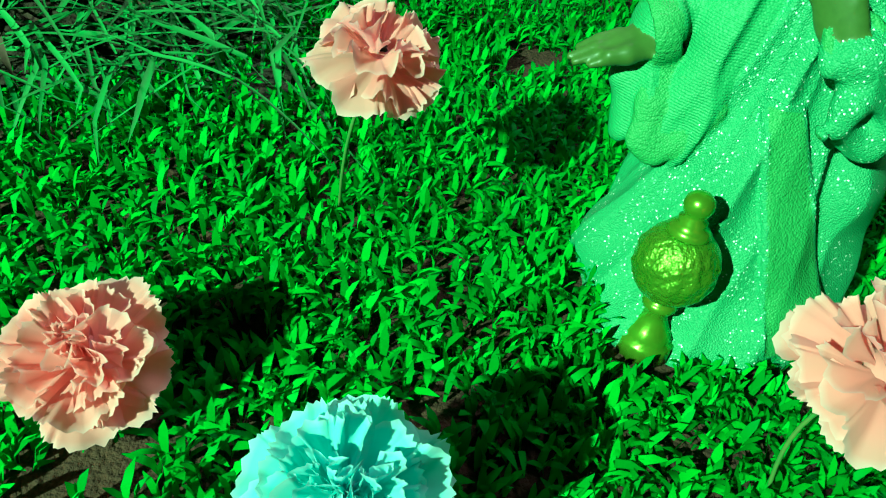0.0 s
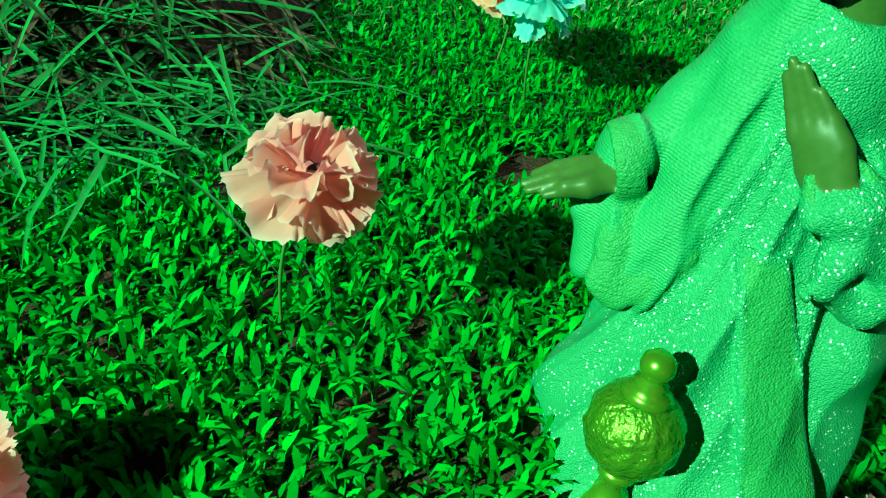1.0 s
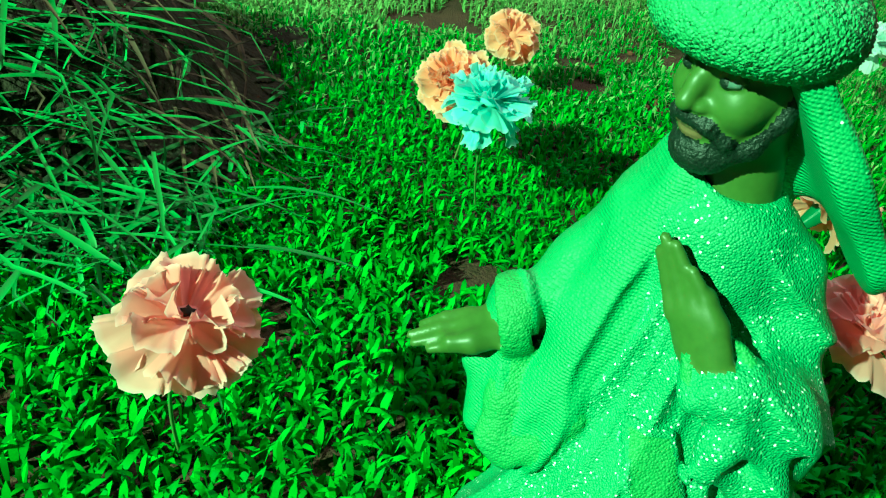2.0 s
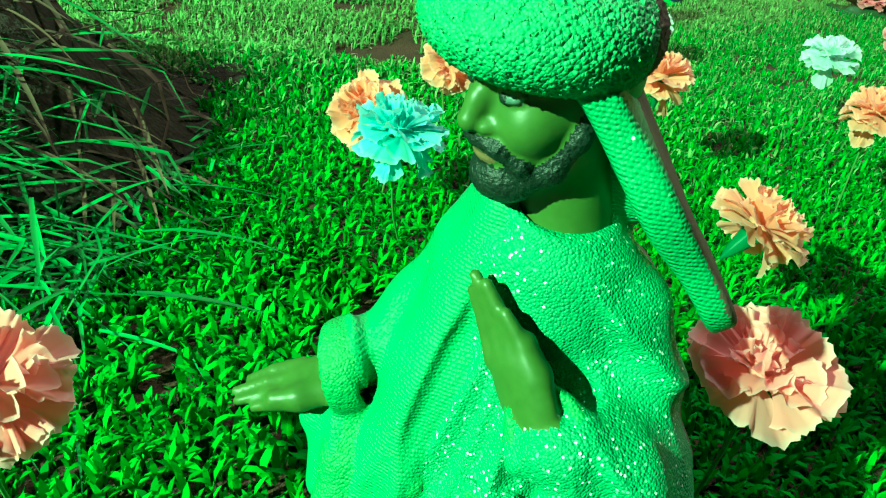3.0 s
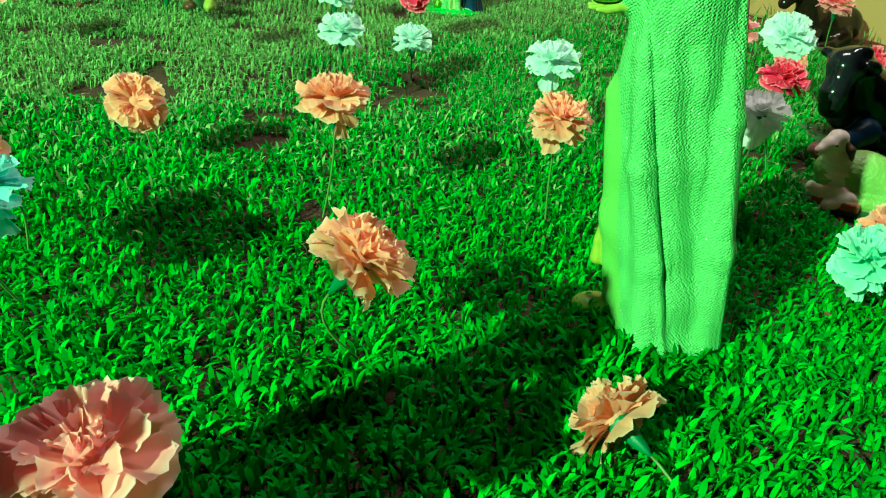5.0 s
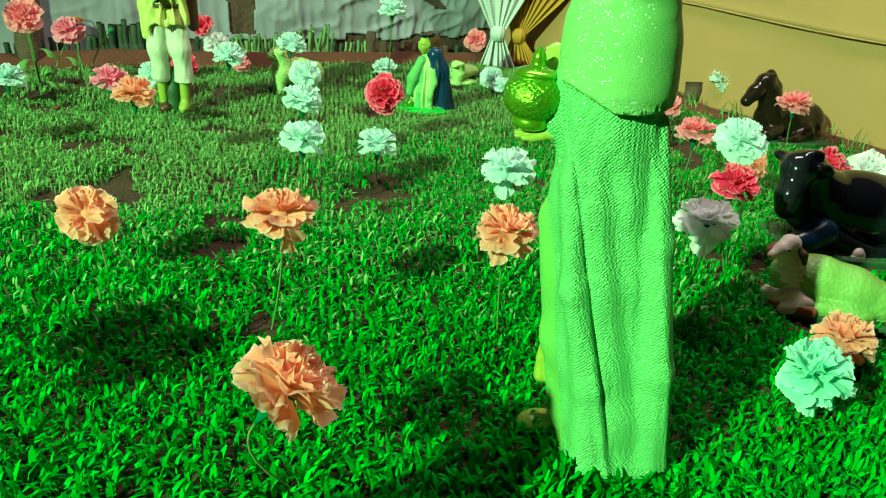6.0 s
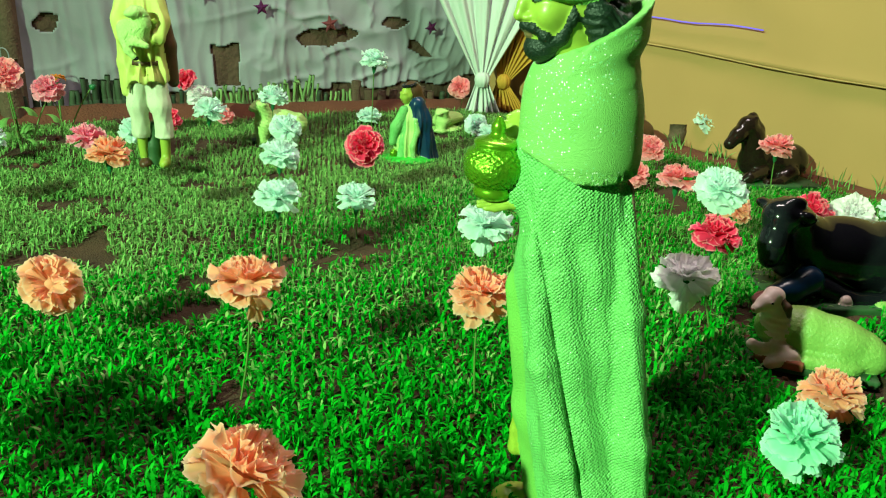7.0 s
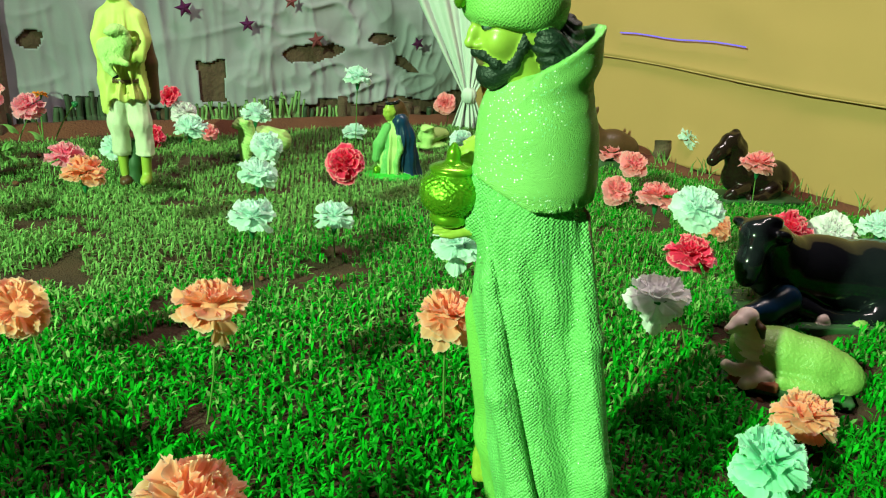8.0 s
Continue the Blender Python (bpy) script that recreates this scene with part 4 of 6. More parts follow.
def gold_censer():
    root = tagged(new("gold_censer"), "gold embossed plaster censer jar standing in grass", "censer")
    root.matrix_world = pose(0.1385, 0.4800, 0.011, -6, 0, 0)
    v, f = lathe([(0.0190, -0.012), (0.0195, -0.002), (0.0190, 0.001), (0.0160, 0.003), (0.0162, 0.006), (0.0125, 0.011), (0.0090, 0.018), (0.0075, 0.025), (0.0110, 0.0285), (0.0120, 0.032), (0.0105, 0.0345), (0.0080, 0.036), (0.0095, 0.040)], 40, 20, 0.03)
    part("foot", mesh_of("foot", v, f, [M["gold_smooth"]]), root)
    rows = []
    for k in range(19):
        a = -1.15 + 2.25 * k / 18
        rows.append((0.0275 * math.cos(a) ** 0.85, 0.0655 + 0.0285 * math.sin(a)))
    v, f = lathe(rows, 96)
    me = mesh_of("bowl", v, f, [M["gold"]])
    for q in me.vertices:
        a = math.atan2(q.co.y, q.co.x)
        z = (q.co.z - 0.0655) / 0.0285
        n = math.sin(5 * a + 6 * z) * math.sin(9 * a - 5 * z) + 0.6 * math.sin(14 * a + 3 * math.sin(7 * z)) * math.sin(11 * z)
        s = 1 + 0.055 * n * max(0.0, 1 - abs(z) * 1.1)
        q.co.x, q.co.y = q.co.x * s, q.co.y * s
    part("bowl", me, root, "embossed gold bowl")
    v, f = lathe([(0.0135, 0.091), (0.0150, 0.0925), (0.0120, 0.096), (0.0085, 0.099), (0.0095, 0.1015), (0.0062, 0.1035), (0.0085, 0.107), (0.0098, 0.1115), (0.0088, 0.1165), (0.005, 0.120), (0.0008, 0.121)], 32)
    part("lid", mesh_of("lid", v, f, [M["gold_smooth"]]), root, "smooth gold lid with a round knob")


def standing_king():
    S, T = Sculpt(), Sculpt()
    H = (0.7265, 0.9785, 0.5110)
    f, l, u, R = head(T, H, (-0.985, -0.17), -12, "skin_light", 0.98, True, 0.78)
    T.limb("skin_light", [(0.738, 0.979, 0.490, 0.0185), (0.742, 0.983, 0.455, 0.023), (0.742, 0.985, 0.43, 0.028)], k=0.01)
    S.limb("robe_b", [(0.809, 0.962, 0.0, 0.051), (0.801, 0.966, 0.06, 0.052), (0.791, 0.972, 0.12, 0.051), (0.778, 0.980, 0.20, 0.051), (0.764, 0.985, 0.28, 0.049), (0.757, 0.985, 0.36, 0.046)], k=0.010, flat=((0, 1, 0), 0.86))
    S.limb("robe_b", [(0.778, 0.934, 0.012, 0.020), (0.763, 0.936, 0.10, 0.013), (0.735, 0.948, 0.20, 0.011), (0.722, 0.962, 0.30, 0.007), (0.722, 0.968, 0.37, 0.003)], k=0.010)
    S.limb("robe_b", [(0.842, 0.928, 0.0, 0.017), (0.827, 0.932, 0.12, 0.017), (0.810, 0.946, 0.25, 0.012), (0.798, 0.962, 0.36, 0.004)], k=0.010)
    S.limb("robe_b", [(0.774, 0.998, 0.02, 0.022), (0.755, 1.002, 0.12, 0.022), (0.732, 1.004, 0.25, 0.021)], k=0.016)
    S.egg("robe_b", (0.808, 0.956, 0.004), (0.050, 0.040, 0.014), k=0.02)
    # cape with a high standing collar and a fringe
    S.limb("cape_b", [(0.753, 0.985, 0.438, 0.0475), (0.755, 0.985, 0.420, 0.0490), (0.757, 0.985, 0.390, 0.0500), (0.759, 0.985, 0.350, 0.0510)], k=0.010, flat=((0, 1, 0), 0.97))
    def collar(P):
        rho = np.sqrt((P[:, 0] - 0.7525) ** 2 + ((P[:, 1] - 0.985) / 0.96) ** 2)
        up = 0.463 + 0.62 * (P[:, 0] - 0.714) - 0.026 * smooth01(P[:, 0], 0.742, 0.716) - P[:, 2]
        low = P[:, 2] - (0.431 + 0.33 * (P[:, 0] - 0.704))
        wide = 0.0435 + 0.06 * up - 0.009 * smooth01(low, 0.026, 0.0)
        return np.maximum(np.abs(rho - wide) - 0.0030 - 0.0010 * smooth01(np.minimum(up, low), 0.009, 0.003), np.maximum(-up, -low)).astype(np.float32) * 0.8
    S.forms.append(("cape_b", collar, 0.010))
    S.clip("cape_b", lambda P: 0.370 + 0.10 * np.maximum(0, P[:, 0] - 0.765) + 0.5 * np.maximum(0, 0.742 - P[:, 0]) - P[:, 2])
    # hair and turban
    T.limb("hair", [(0.736, 0.956, 0.512, 0.007), (0.748, 0.953, 0.500, 0.010), (0.766, 0.957, 0.490, 0.011), (0.782, 0.970, 0.488, 0.009)], k=0.006)
    T.limb("hair", [(0.742, 0.957, 0.500, 0.008), (0.752, 0.955, 0.488, 0.010), (0.768, 0.962, 0.480, 0.009)], k=0.004)
    T.limb("hair", [(0.765, 0.985, 0.50, 0.022), (0.778, 0.985, 0.488, 0.014)], k=0.01)
    T.egg("turban_b", (0.724, 0.981, 0.531), (0.044, 0.038, 0.023), (0, 5, 0))
    T.ring("turban_b", (0.724, 0.981, 0.521), 0.0305, 0.0100, (0, 5, 0), k=0.006, tall=1.3)
    T.egg("turban_b", (0.712, 0.981, 0.546), (0.030, 0.028, 0.018), (0, -12, 0))
    T.egg("gold_smooth", (0.6800, 0.974, 0.528), (0.005, 0.008, 0.008))
    # cord and tassel at the front
    S.limb("tassel", [(0.722, 0.99, 0.29, 0.0025), (0.728, 1.006, 0.20, 0.0025), (0.738, 1.013, 0.10, 0.0025)], k=0.002)
    S.egg("tassel", (0.739, 1.014, 0.085), (0.006, 0.006, 0.010))
    S.limb("tassel", [(0.740, 1.014, 0.080, 0.006), (0.742, 1.015, 0.062, 0.0085)], k=0.002)
    S.egg("skin_light", (0.744, 1.002, 0.008), (0.026, 0.020, 0.012))
    # arm and the gold jar
    S.limb("robe_b", [(0.724, 0.99, 0.385, 0.022), (0.716, 0.998, 0.355, 0.019), (0.708, 1.0, 0.340, 0.013)], k=0.01)
    hand(S, "skin_light", (0.714, 1.0, 0.338), (0.676, 1.0, 0.333), (0, 1, 0.1), 0.012, 0.0055)
    hand(S, "skin_light", (0.722, 1.022, 0.398), (0.696, 1.018, 0.400), (0.1, 0.5, 0.8), 0.010, 0.005)
    T.egg("gold", (0.6885, 1.0, 0.3690), (0.0280, 0.0280, 0.0230))
    T.ring("gold_smooth", (0.6885, 1.0, 0.3445), 0.0095, 0.0050, tall=0.8)
    T.egg("gold_smooth", (0.6885, 1.0, 0.3475), (0.0155, 0.0155, 0.006))
    T.egg("gold_smooth", (0.6885, 1.0, 0.3890), (0.0205, 0.0205, 0.0055))
    T.limb("gold_smooth", [(0.6885, 1.0, 0.3885, 0.0125), (0.6885, 1.0, 0.398, 0.0052), (0.6885, 1.0, 0.4030, 0.0056), (0.6885, 1.0, 0.409, 0.003)], k=0.003)
    def long_folds(P):
        s = P[:, 0] - 0.7 - 0.2 * (0.34 - P[:, 2])
        z = P[:, 2]
        front = smooth01(P[:, 1], 0.990, 0.968)
        groove = 0.0022 * np.exp(-((s - 0.017 - 0.045 * (0.33 - z)) / 0.0020) ** 2) * smooth01(z, 0.03, 0.07)
        edge = -0.0028 * np.exp(-((s - 0.010 - 0.045 * (0.33 - z)) / 0.005) ** 2) * smooth01(z, 0.22, 0.10)
        valley = 0.0058 * np.exp(-((s - 0.047 - 0.05 * (0.33 - z)) / 0.0115) ** 2) * smooth01(z, 0.05, 0.16) * smooth01(z, 0.35, 0.30)
        small = 0.0014 * np.exp(-((s - 0.066 - 0.03 * (0.33 - z)) / 0.005) ** 2) * smooth01(z, 0.03, 0.10) * smooth01(z, 0.24, 0.16)
        rim = -0.0020 * np.exp(-((s - 0.089) / 0.005) ** 2)
        return (front * (groove + edge + valley + small + rim)).astype(np.float32)
    S.relief("robe_b", long_folds)
    S.paint("robe_b", "lining", lambda P: -0.006 + 0.002 * np.sin(P[:, 2] * 38) - (P[:, 0] - 0.7 - 0.2 * (0.34 - P[:, 2])) + 0.3 * (P[:, 1] - 0.968) - 0.3 * smooth01(P[:, 2], 0.33, 0.36))
    # shade on the right side of robe and cape, painted in rosy brown
    S.paint("robe_b", "cape_shade", lambda P: 0.9 * (P[:, 0] - 0.806 - 0.2 * (0.2 - P[:, 2])) + 0.45 * (P[:, 1] - 0.978) - 0.012)
    S.paint("cape_b", "cape_shade", lambda P: 0.85 * (P[:, 0] - 0.757) + 0.53 * (P[:, 1] - 0.985) - 0.043)
    T.relief("hair", lambda P: (0.0007 * smooth01(P[:, 0], 0.722, 0.74) * np.sin(900 * (P[:, 2] + 0.45 * P[:, 0]) + 3 * np.sin(P[:, 0] * 190))).astype(np.float32))
    S.relief("cape_b", lambda P: (0.0014 * np.abs(np.sin(np.arctan2(P[:, 1] - 0.985, P[:, 0] - 0.757) * 50)) * smooth01(P[:, 2], 0.384, 0.377)).astype(np.float32))
    T.relief("gold", lambda P: (0.0007 * smooth01(np.sin(P[:, 2] * 300 + 1.2), -0.2, 0.6) * np.sin(np.arctan2(P[:, 1] - 1.0, P[:, 0] - 0.6885) * 22) * np.sin(P[:, 2] * 1300)).astype(np.float32))
    o = (0.8, 0.96, 0)
    me = statue_mesh("king_statue", o, S.skin((0.645, 0.905, -0.02), (0.875, 1.06, 0.535), 0.0021), T.skin((0.655, 0.925, 0.33), (0.81, 1.04, 0.59), 0.0012))
    ob = new("king_statue", me)
    ob.location = o
    tagged(ob, "tall plaster statue of a king in green cape holding gold jar", "statue")


def shepherd():
    S = Sculpt()
    x, y = 0.112, 2.31
    head(S, (x - 0.012, y, 0.480), (-0.35, -0.94), -5, "skin_light", 1.0, beard=False)
    S.limb("skin_light", [(x - 0.01, y, 0.46, 0.018), (x - 0.008, y, 0.43, 0.02)])
    S.egg("turban_b", (x - 0.012, y + 0.004, 0.505), (0.052, 0.052, 0.010))
    S.egg("turban_b", (x - 0.012, y + 0.004, 0.515), (0.032, 0.032, 0.020))
    S.limb("tunic", [(x - 0.004, y, 0.235, 0.048), (x - 0.006, y, 0.31, 0.044), (x - 0.008, y, 0.38, 0.046), (x - 0.008, y, 0.415, 0.040)], k=0.02, flat=((0, 1, 0), 0.75))
    S.ring("tunic", (x - 0.003, y, 0.222), 0.046, 0.008, k=0.02, tall=2.2)
    S.ring("tunic", (x - 0.008, y, 0.425), 0.022, 0.006, (12, 0, 0), k=0.008)
    S.clip("tunic", lambda P: np.where(P[:, 0] > x - 0.042, 0.210 + 0.012 * np.abs(np.sin(70 * (P[:, 0] - x))), 0.178) - P[:, 2])
    S.relief("tunic", folds(x, y, ((9, 0.7, 12, 1.0), (19, 0.1, -20, 0.4)), 0.010, 0.2, 0.44))
    S.ring("brown", (x - 0.003, y, 0.262), 0.040, 0.003, k=0.004, tall=1.6)
    S.limb("tunic", [(x + 0.036, y - 0.005, 0.405, 0.023), (x + 0.050, y - 0.015, 0.36, 0.022), (x + 0.040, y - 0.035, 0.325, 0.019)], k=0.012)
    S.limb("tunic", [(x - 0.046, y - 0.005, 0.405, 0.023), (x - 0.056, y - 0.02, 0.36, 0.022), (x - 0.045, y - 0.035, 0.325, 0.018)], k=0.012)
    S.limb("tunic", [(x - 0.054, y - 0.012, 0.345, 0.020), (x - 0.055, y - 0.01, 0.26, 0.019), (x - 0.054, y - 0.012, 0.19, 0.014)], k=0.012)
    S.limb("brown", [(x + 0.04, y + 0.03, 0.40, 0.016), (x + 0.055, y + 0.03, 0.30, 0.02), (x + 0.062, y + 0.028, 0.215, 0.016)], k=0.01)
    hand(S, "skin_light", (x + 0.036, y - 0.04, 0.322), (x + 0.0, y - 0.055, 0.308), (0, 0.2, 1), 0.011, 0.0055)
    hand(S, "skin_light", (x + 0.03, y - 0.045, 0.352), (x + 0.028, y - 0.06, 0.366), (1, 0, 0.2), 0.010, 0.005)
    # the lamb in his arms
    S.egg("lamb", (x - 0.018, y - 0.05, 0.335), (0.042, 0.026, 0.028), (0, 18, 0))
    S.egg("lamb", (x + 0.008, y - 0.055, 0.358), (0.024, 0.022, 0.026))
    S.egg("lamb", (x - 0.004, y - 0.072, 0.383), (0.018, 0.016, 0.014))
    S.egg("lamb", (x - 0.018, y - 0.082, 0.378), (0.011, 0.010, 0.008))
    S.egg("lamb", (x + 0.016, y - 0.066, 0.384), (0.012, 0.006, 0.006), (0, 40, 0))
    S.limb("lamb", [(x - 0.04, y - 0.06, 0.325, 0.014), (x - 0.03, y - 0.07, 0.297, 0.009), (x - 0.016, y - 0.072, 0.283, 0.008)])
    S.egg("black_gloss", (x - 0.012, y - 0.072, 0.278), (0.009, 0.006, 0.006))
    S.limb("lamb", [(x - 0.01, y - 0.07, 0.315, 0.010), (x + 0.02, y - 0.075, 0.308, 0.007)])
    # trousers, bare shins and boots
    S.limb("trousers", [(x - 0.026, y, 0.23, 0.028), (x - 0.032, y - 0.004, 0.16, 0.027), (x - 0.030, y, 0.105, 0.022), (x - 0.030, y, 0.088, 0.024)], k=0.012)
    S.limb("trousers", [(x + 0.022, y, 0.23, 0.028), (x + 0.028, y - 0.004, 0.16, 0.027), (x + 0.034, y, 0.10, 0.022), (x + 0.034, y, 0.080, 0.024)], k=0.012)
    S.limb("skin_light", [(x - 0.030, y, 0.09, 0.015), (x - 0.026, y, 0.03, 0.012)])
    S.limb("skin_light", [(x + 0.034, y, 0.09, 0.015), (x + 0.034, y, 0.03, 0.013)])
    S.egg("brown", (x - 0.022, y - 0.008, 0.010), (0.018, 0.026, 0.014))
    S.egg("skin_light", (x + 0.032, y - 0.010, 0.012), (0.016, 0.026, 0.014))
    S.limb("plate", [(x - 0.002, y + 0.012, -0.01, 0.024), (x, y + 0.012, 0.05, 0.018), (x, y + 0.015, 0.10, 0.012)], k=0.01)
    S.relief("lamb", lambda P: (0.0014 * np.sin(P[:, 0] * 520 + 2 * np.sin(P[:, 2] * 150)) * np.sin(P[:, 1] * 480) * np.sin(P[:, 2] * 500 + 2 * np.sin(P[:, 0] * 170))).astype(np.float32))
    S.ring("trousers", (x - 0.030, y, 0.088), 0.019, 0.0055, k=0.004)
    S.ring("trousers", (x + 0.034, y, 0.080), 0.019, 0.0055, k=0.004)
    S.clip("trousers", lambda P: 0.076 - P[:, 2])
    S.relief("trousers", folds(x, y, ((9, 0.3, 40, 1.0), (21, 0.3, -70, 0.5)), 0.0028, 0.05, 0.26))
    o = (x, y, 0)
    ob = new("shepherd_statue", S.mesh("shepherd_statue", (x - 0.1, y - 0.11, -0.02), (x + 0.1, y + 0.075, 0.56), 0.0029, o))
    ob.location, ob.scale = o, (0.88, 0.9, 1.0)
    tagged(ob, "plaster shepherd statue in yellow tunic carrying a woolly lamb", "statue")


def kneeling_woman():
    S = Sculpt()
    x, y = 0.785, 2.455
    head(S, (x - 0.020, y - 0.01, 0.195), (-0.9, -0.43), -12, "skin_light", 0.62, beard=False)
    S.egg("brown", (x - 0.004, y + 0.002, 0.206), (0.027, 0.025, 0.026))
    S.ring("black_gloss", (x - 0.014, y - 0.003, 0.221), 0.020, 0.0045, (0, -12, 0))
    S.limb("brown", [(x + 0.002, y + 0.004, 0.20, 0.024), (x + 0.018, y + 0.006, 0.175, 0.022)], k=0.01)
    S.limb("lamb", [(x - 0.010, y - 0.006, 0.0, 0.046), (x - 0.012, y - 0.006, 0.06, 0.038), (x - 0.008, y - 0.004, 0.12, 0.030), (x - 0.004, y, 0.155, 0.024)], k=0.02)
    S.limb("robe_b", [(x - 0.034, y - 0.026, 0.0, 0.022), (x - 0.028, y - 0.028, 0.06, 0.014), (x - 0.020, y - 0.026, 0.12, 0.008)], k=0.01)
    S.limb("robe_b", [(x - 0.03, y - 0.02, 0.15, 0.014), (x - 0.055, y - 0.03, 0.10, 0.015), (x - 0.062, y - 0.03, 0.06, 0.012)], k=0.012)
    S.limb("blue_mantle", [(x + 0.012, y - 0.012, 0.165, 0.026), (x + 0.024, y - 0.006, 0.12, 0.034), (x + 0.032, y, 0.06, 0.036), (x + 0.042, y, 0.0, 0.044)], k=0.02)
    S.limb("cape_b", [(x + 0.006, y - 0.038, 0.125, 0.006), (x + 0.012, y - 0.046, 0.09, 0.008), (x + 0.0, y - 0.048, 0.05, 0.008), (x + 0.004, y - 0.05, 0.01, 0.008)], k=0.008)
    S.egg("green_base", (x - 0.01, y - 0.015, 0.006), (0.088, 0.060, 0.014))
    S.egg("gold", (x - 0.058, y - 0.035, 0.026), (0.012, 0.012, 0.014))
    S.relief("lamb", folds(x, y, ((13, 0.3, 8, 1.0), (23, 1, 15, 0.5)), 0.009, 0.0, 0.17))
    S.relief("blue_mantle", folds(x, y, ((11, 0.9, -12, 1.0), (19, 1, 15, 0.5)), 0.009, 0.0, 0.19))
    o = (x, y, 0)
    ob = new("kneeling_statue", S.mesh("kneeling_statue", (x - 0.1, y - 0.08, -0.02), (x + 0.105, y + 0.07, 0.25), 0.0027, o))
    ob.location, ob.scale = o, (0.9, 0.9, 0.96)
    tagged(ob, "plaster kneeling statue in green robe and dark blue mantle", "statue")


def wool(P):
    return (0.0009 * np.sin(P[:, 0] * 640 + 2 * np.sin(P[:, 2] * 210)) * np.sin(P[:, 1] * 600) * np.sin(P[:, 2] * 620 + 2 * np.sin(P[:, 0] * 190))).astype(np.float32)


def lying_sheep():
    S = Sculpt()
    S.limb("sheep", [(1.232, 1.312, 0.056, 0.036), (1.275, 1.296, 0.050, 0.041), (1.325, 1.272, 0.042, 0.040), (1.362, 1.255, 0.036, 0.034)], k=0.02)
    S.egg("sheep", (1.372, 1.243, 0.026), (0.034, 0.030, 0.030))
    S.egg("sheep", (1.302, 1.244, 0.016), (0.050, 0.020, 0.018), (0, 0, -28))
    S.limb("sheep_face", [(1.226, 1.300, 0.060, 0.027), (1.214, 1.299, 0.082, 0.021), (1.206, 1.300, 0.100, 0.017)], k=0.010)
    S.limb("sheep_face", [(1.206, 1.300, 0.113, 0.0165), (1.188, 1.294, 0.108, 0.0130), (1.170, 1.289, 0.100, 0.0088)], k=0.008)
    S.egg("sheep_face", (1.206, 1.302, 0.122), (0.014, 0.014, 0.009))
    S.limb("brown", [(1.213, 1.288, 0.117, 0.004), (1.219, 1.276, 0.106, 0.0065), (1.221, 1.271, 0.093, 0.004)], k=0.004)
    S.limb("brown", [(1.211, 1.314, 0.117, 0.004), (1.216, 1.325, 0.106, 0.006)], k=0.004)
    S.egg("black_gloss", (1.191, 1.2805, 0.1125), (0.0035, 0.0015, 0.0014))
    S.egg("pink_nose", (1.1625, 1.287, 0.0985), (0.0022, 0.005, 0.003))
    S.limb("sheep_face", [(1.226, 1.275, 0.03, 0.014), (1.190, 1.280, 0.026, 0.010), (1.174, 1.285, 0.034, 0.009)], k=0.008)
    S.limb("sheep_face", [(1.238, 1.262, 0.020, 0.015), (1.20, 1.262, 0.010, 0.011)], k=0.008)
    S.limb("sheep", [(1.26, 1.252, 0.018, 0.014), (1.32, 1.225, 0.010, 0.011)], k=0.008)
    S.slab("plate", (1.285, 1.275, 0.0), (0.105, 0.043, 0.008), (0, 0, -26), k=0.004)
    S.slab("terracotta", (1.215, 1.262, 0.012), (0.040, 0.010, 0.008), (0, 0, -30), k=0.004)
    S.relief("sheep", wool)
    S.relief("sheep_face", lambda P: (0.0011 * np.sin(P[:, 2] * 520 + P[:, 0] * 60) * smooth01(P[:, 2], 0.094, 0.084) * smooth01(P[:, 2], 0.035, 0.045)).astype(np.float32))
    o = (1.285, 1.27, 0)
    ob = new("sheep_figure", S.mesh("sheep_figure", (1.135, 1.16, -0.02), (1.43, 1.37, 0.155), 0.0024, o))
    ob.location, ob.scale = (1.272, 1.274, 0), (0.87, 0.87, 0.87)
    tagged(ob, "plaster lying sheep with cream face and brown ears", "sheep")


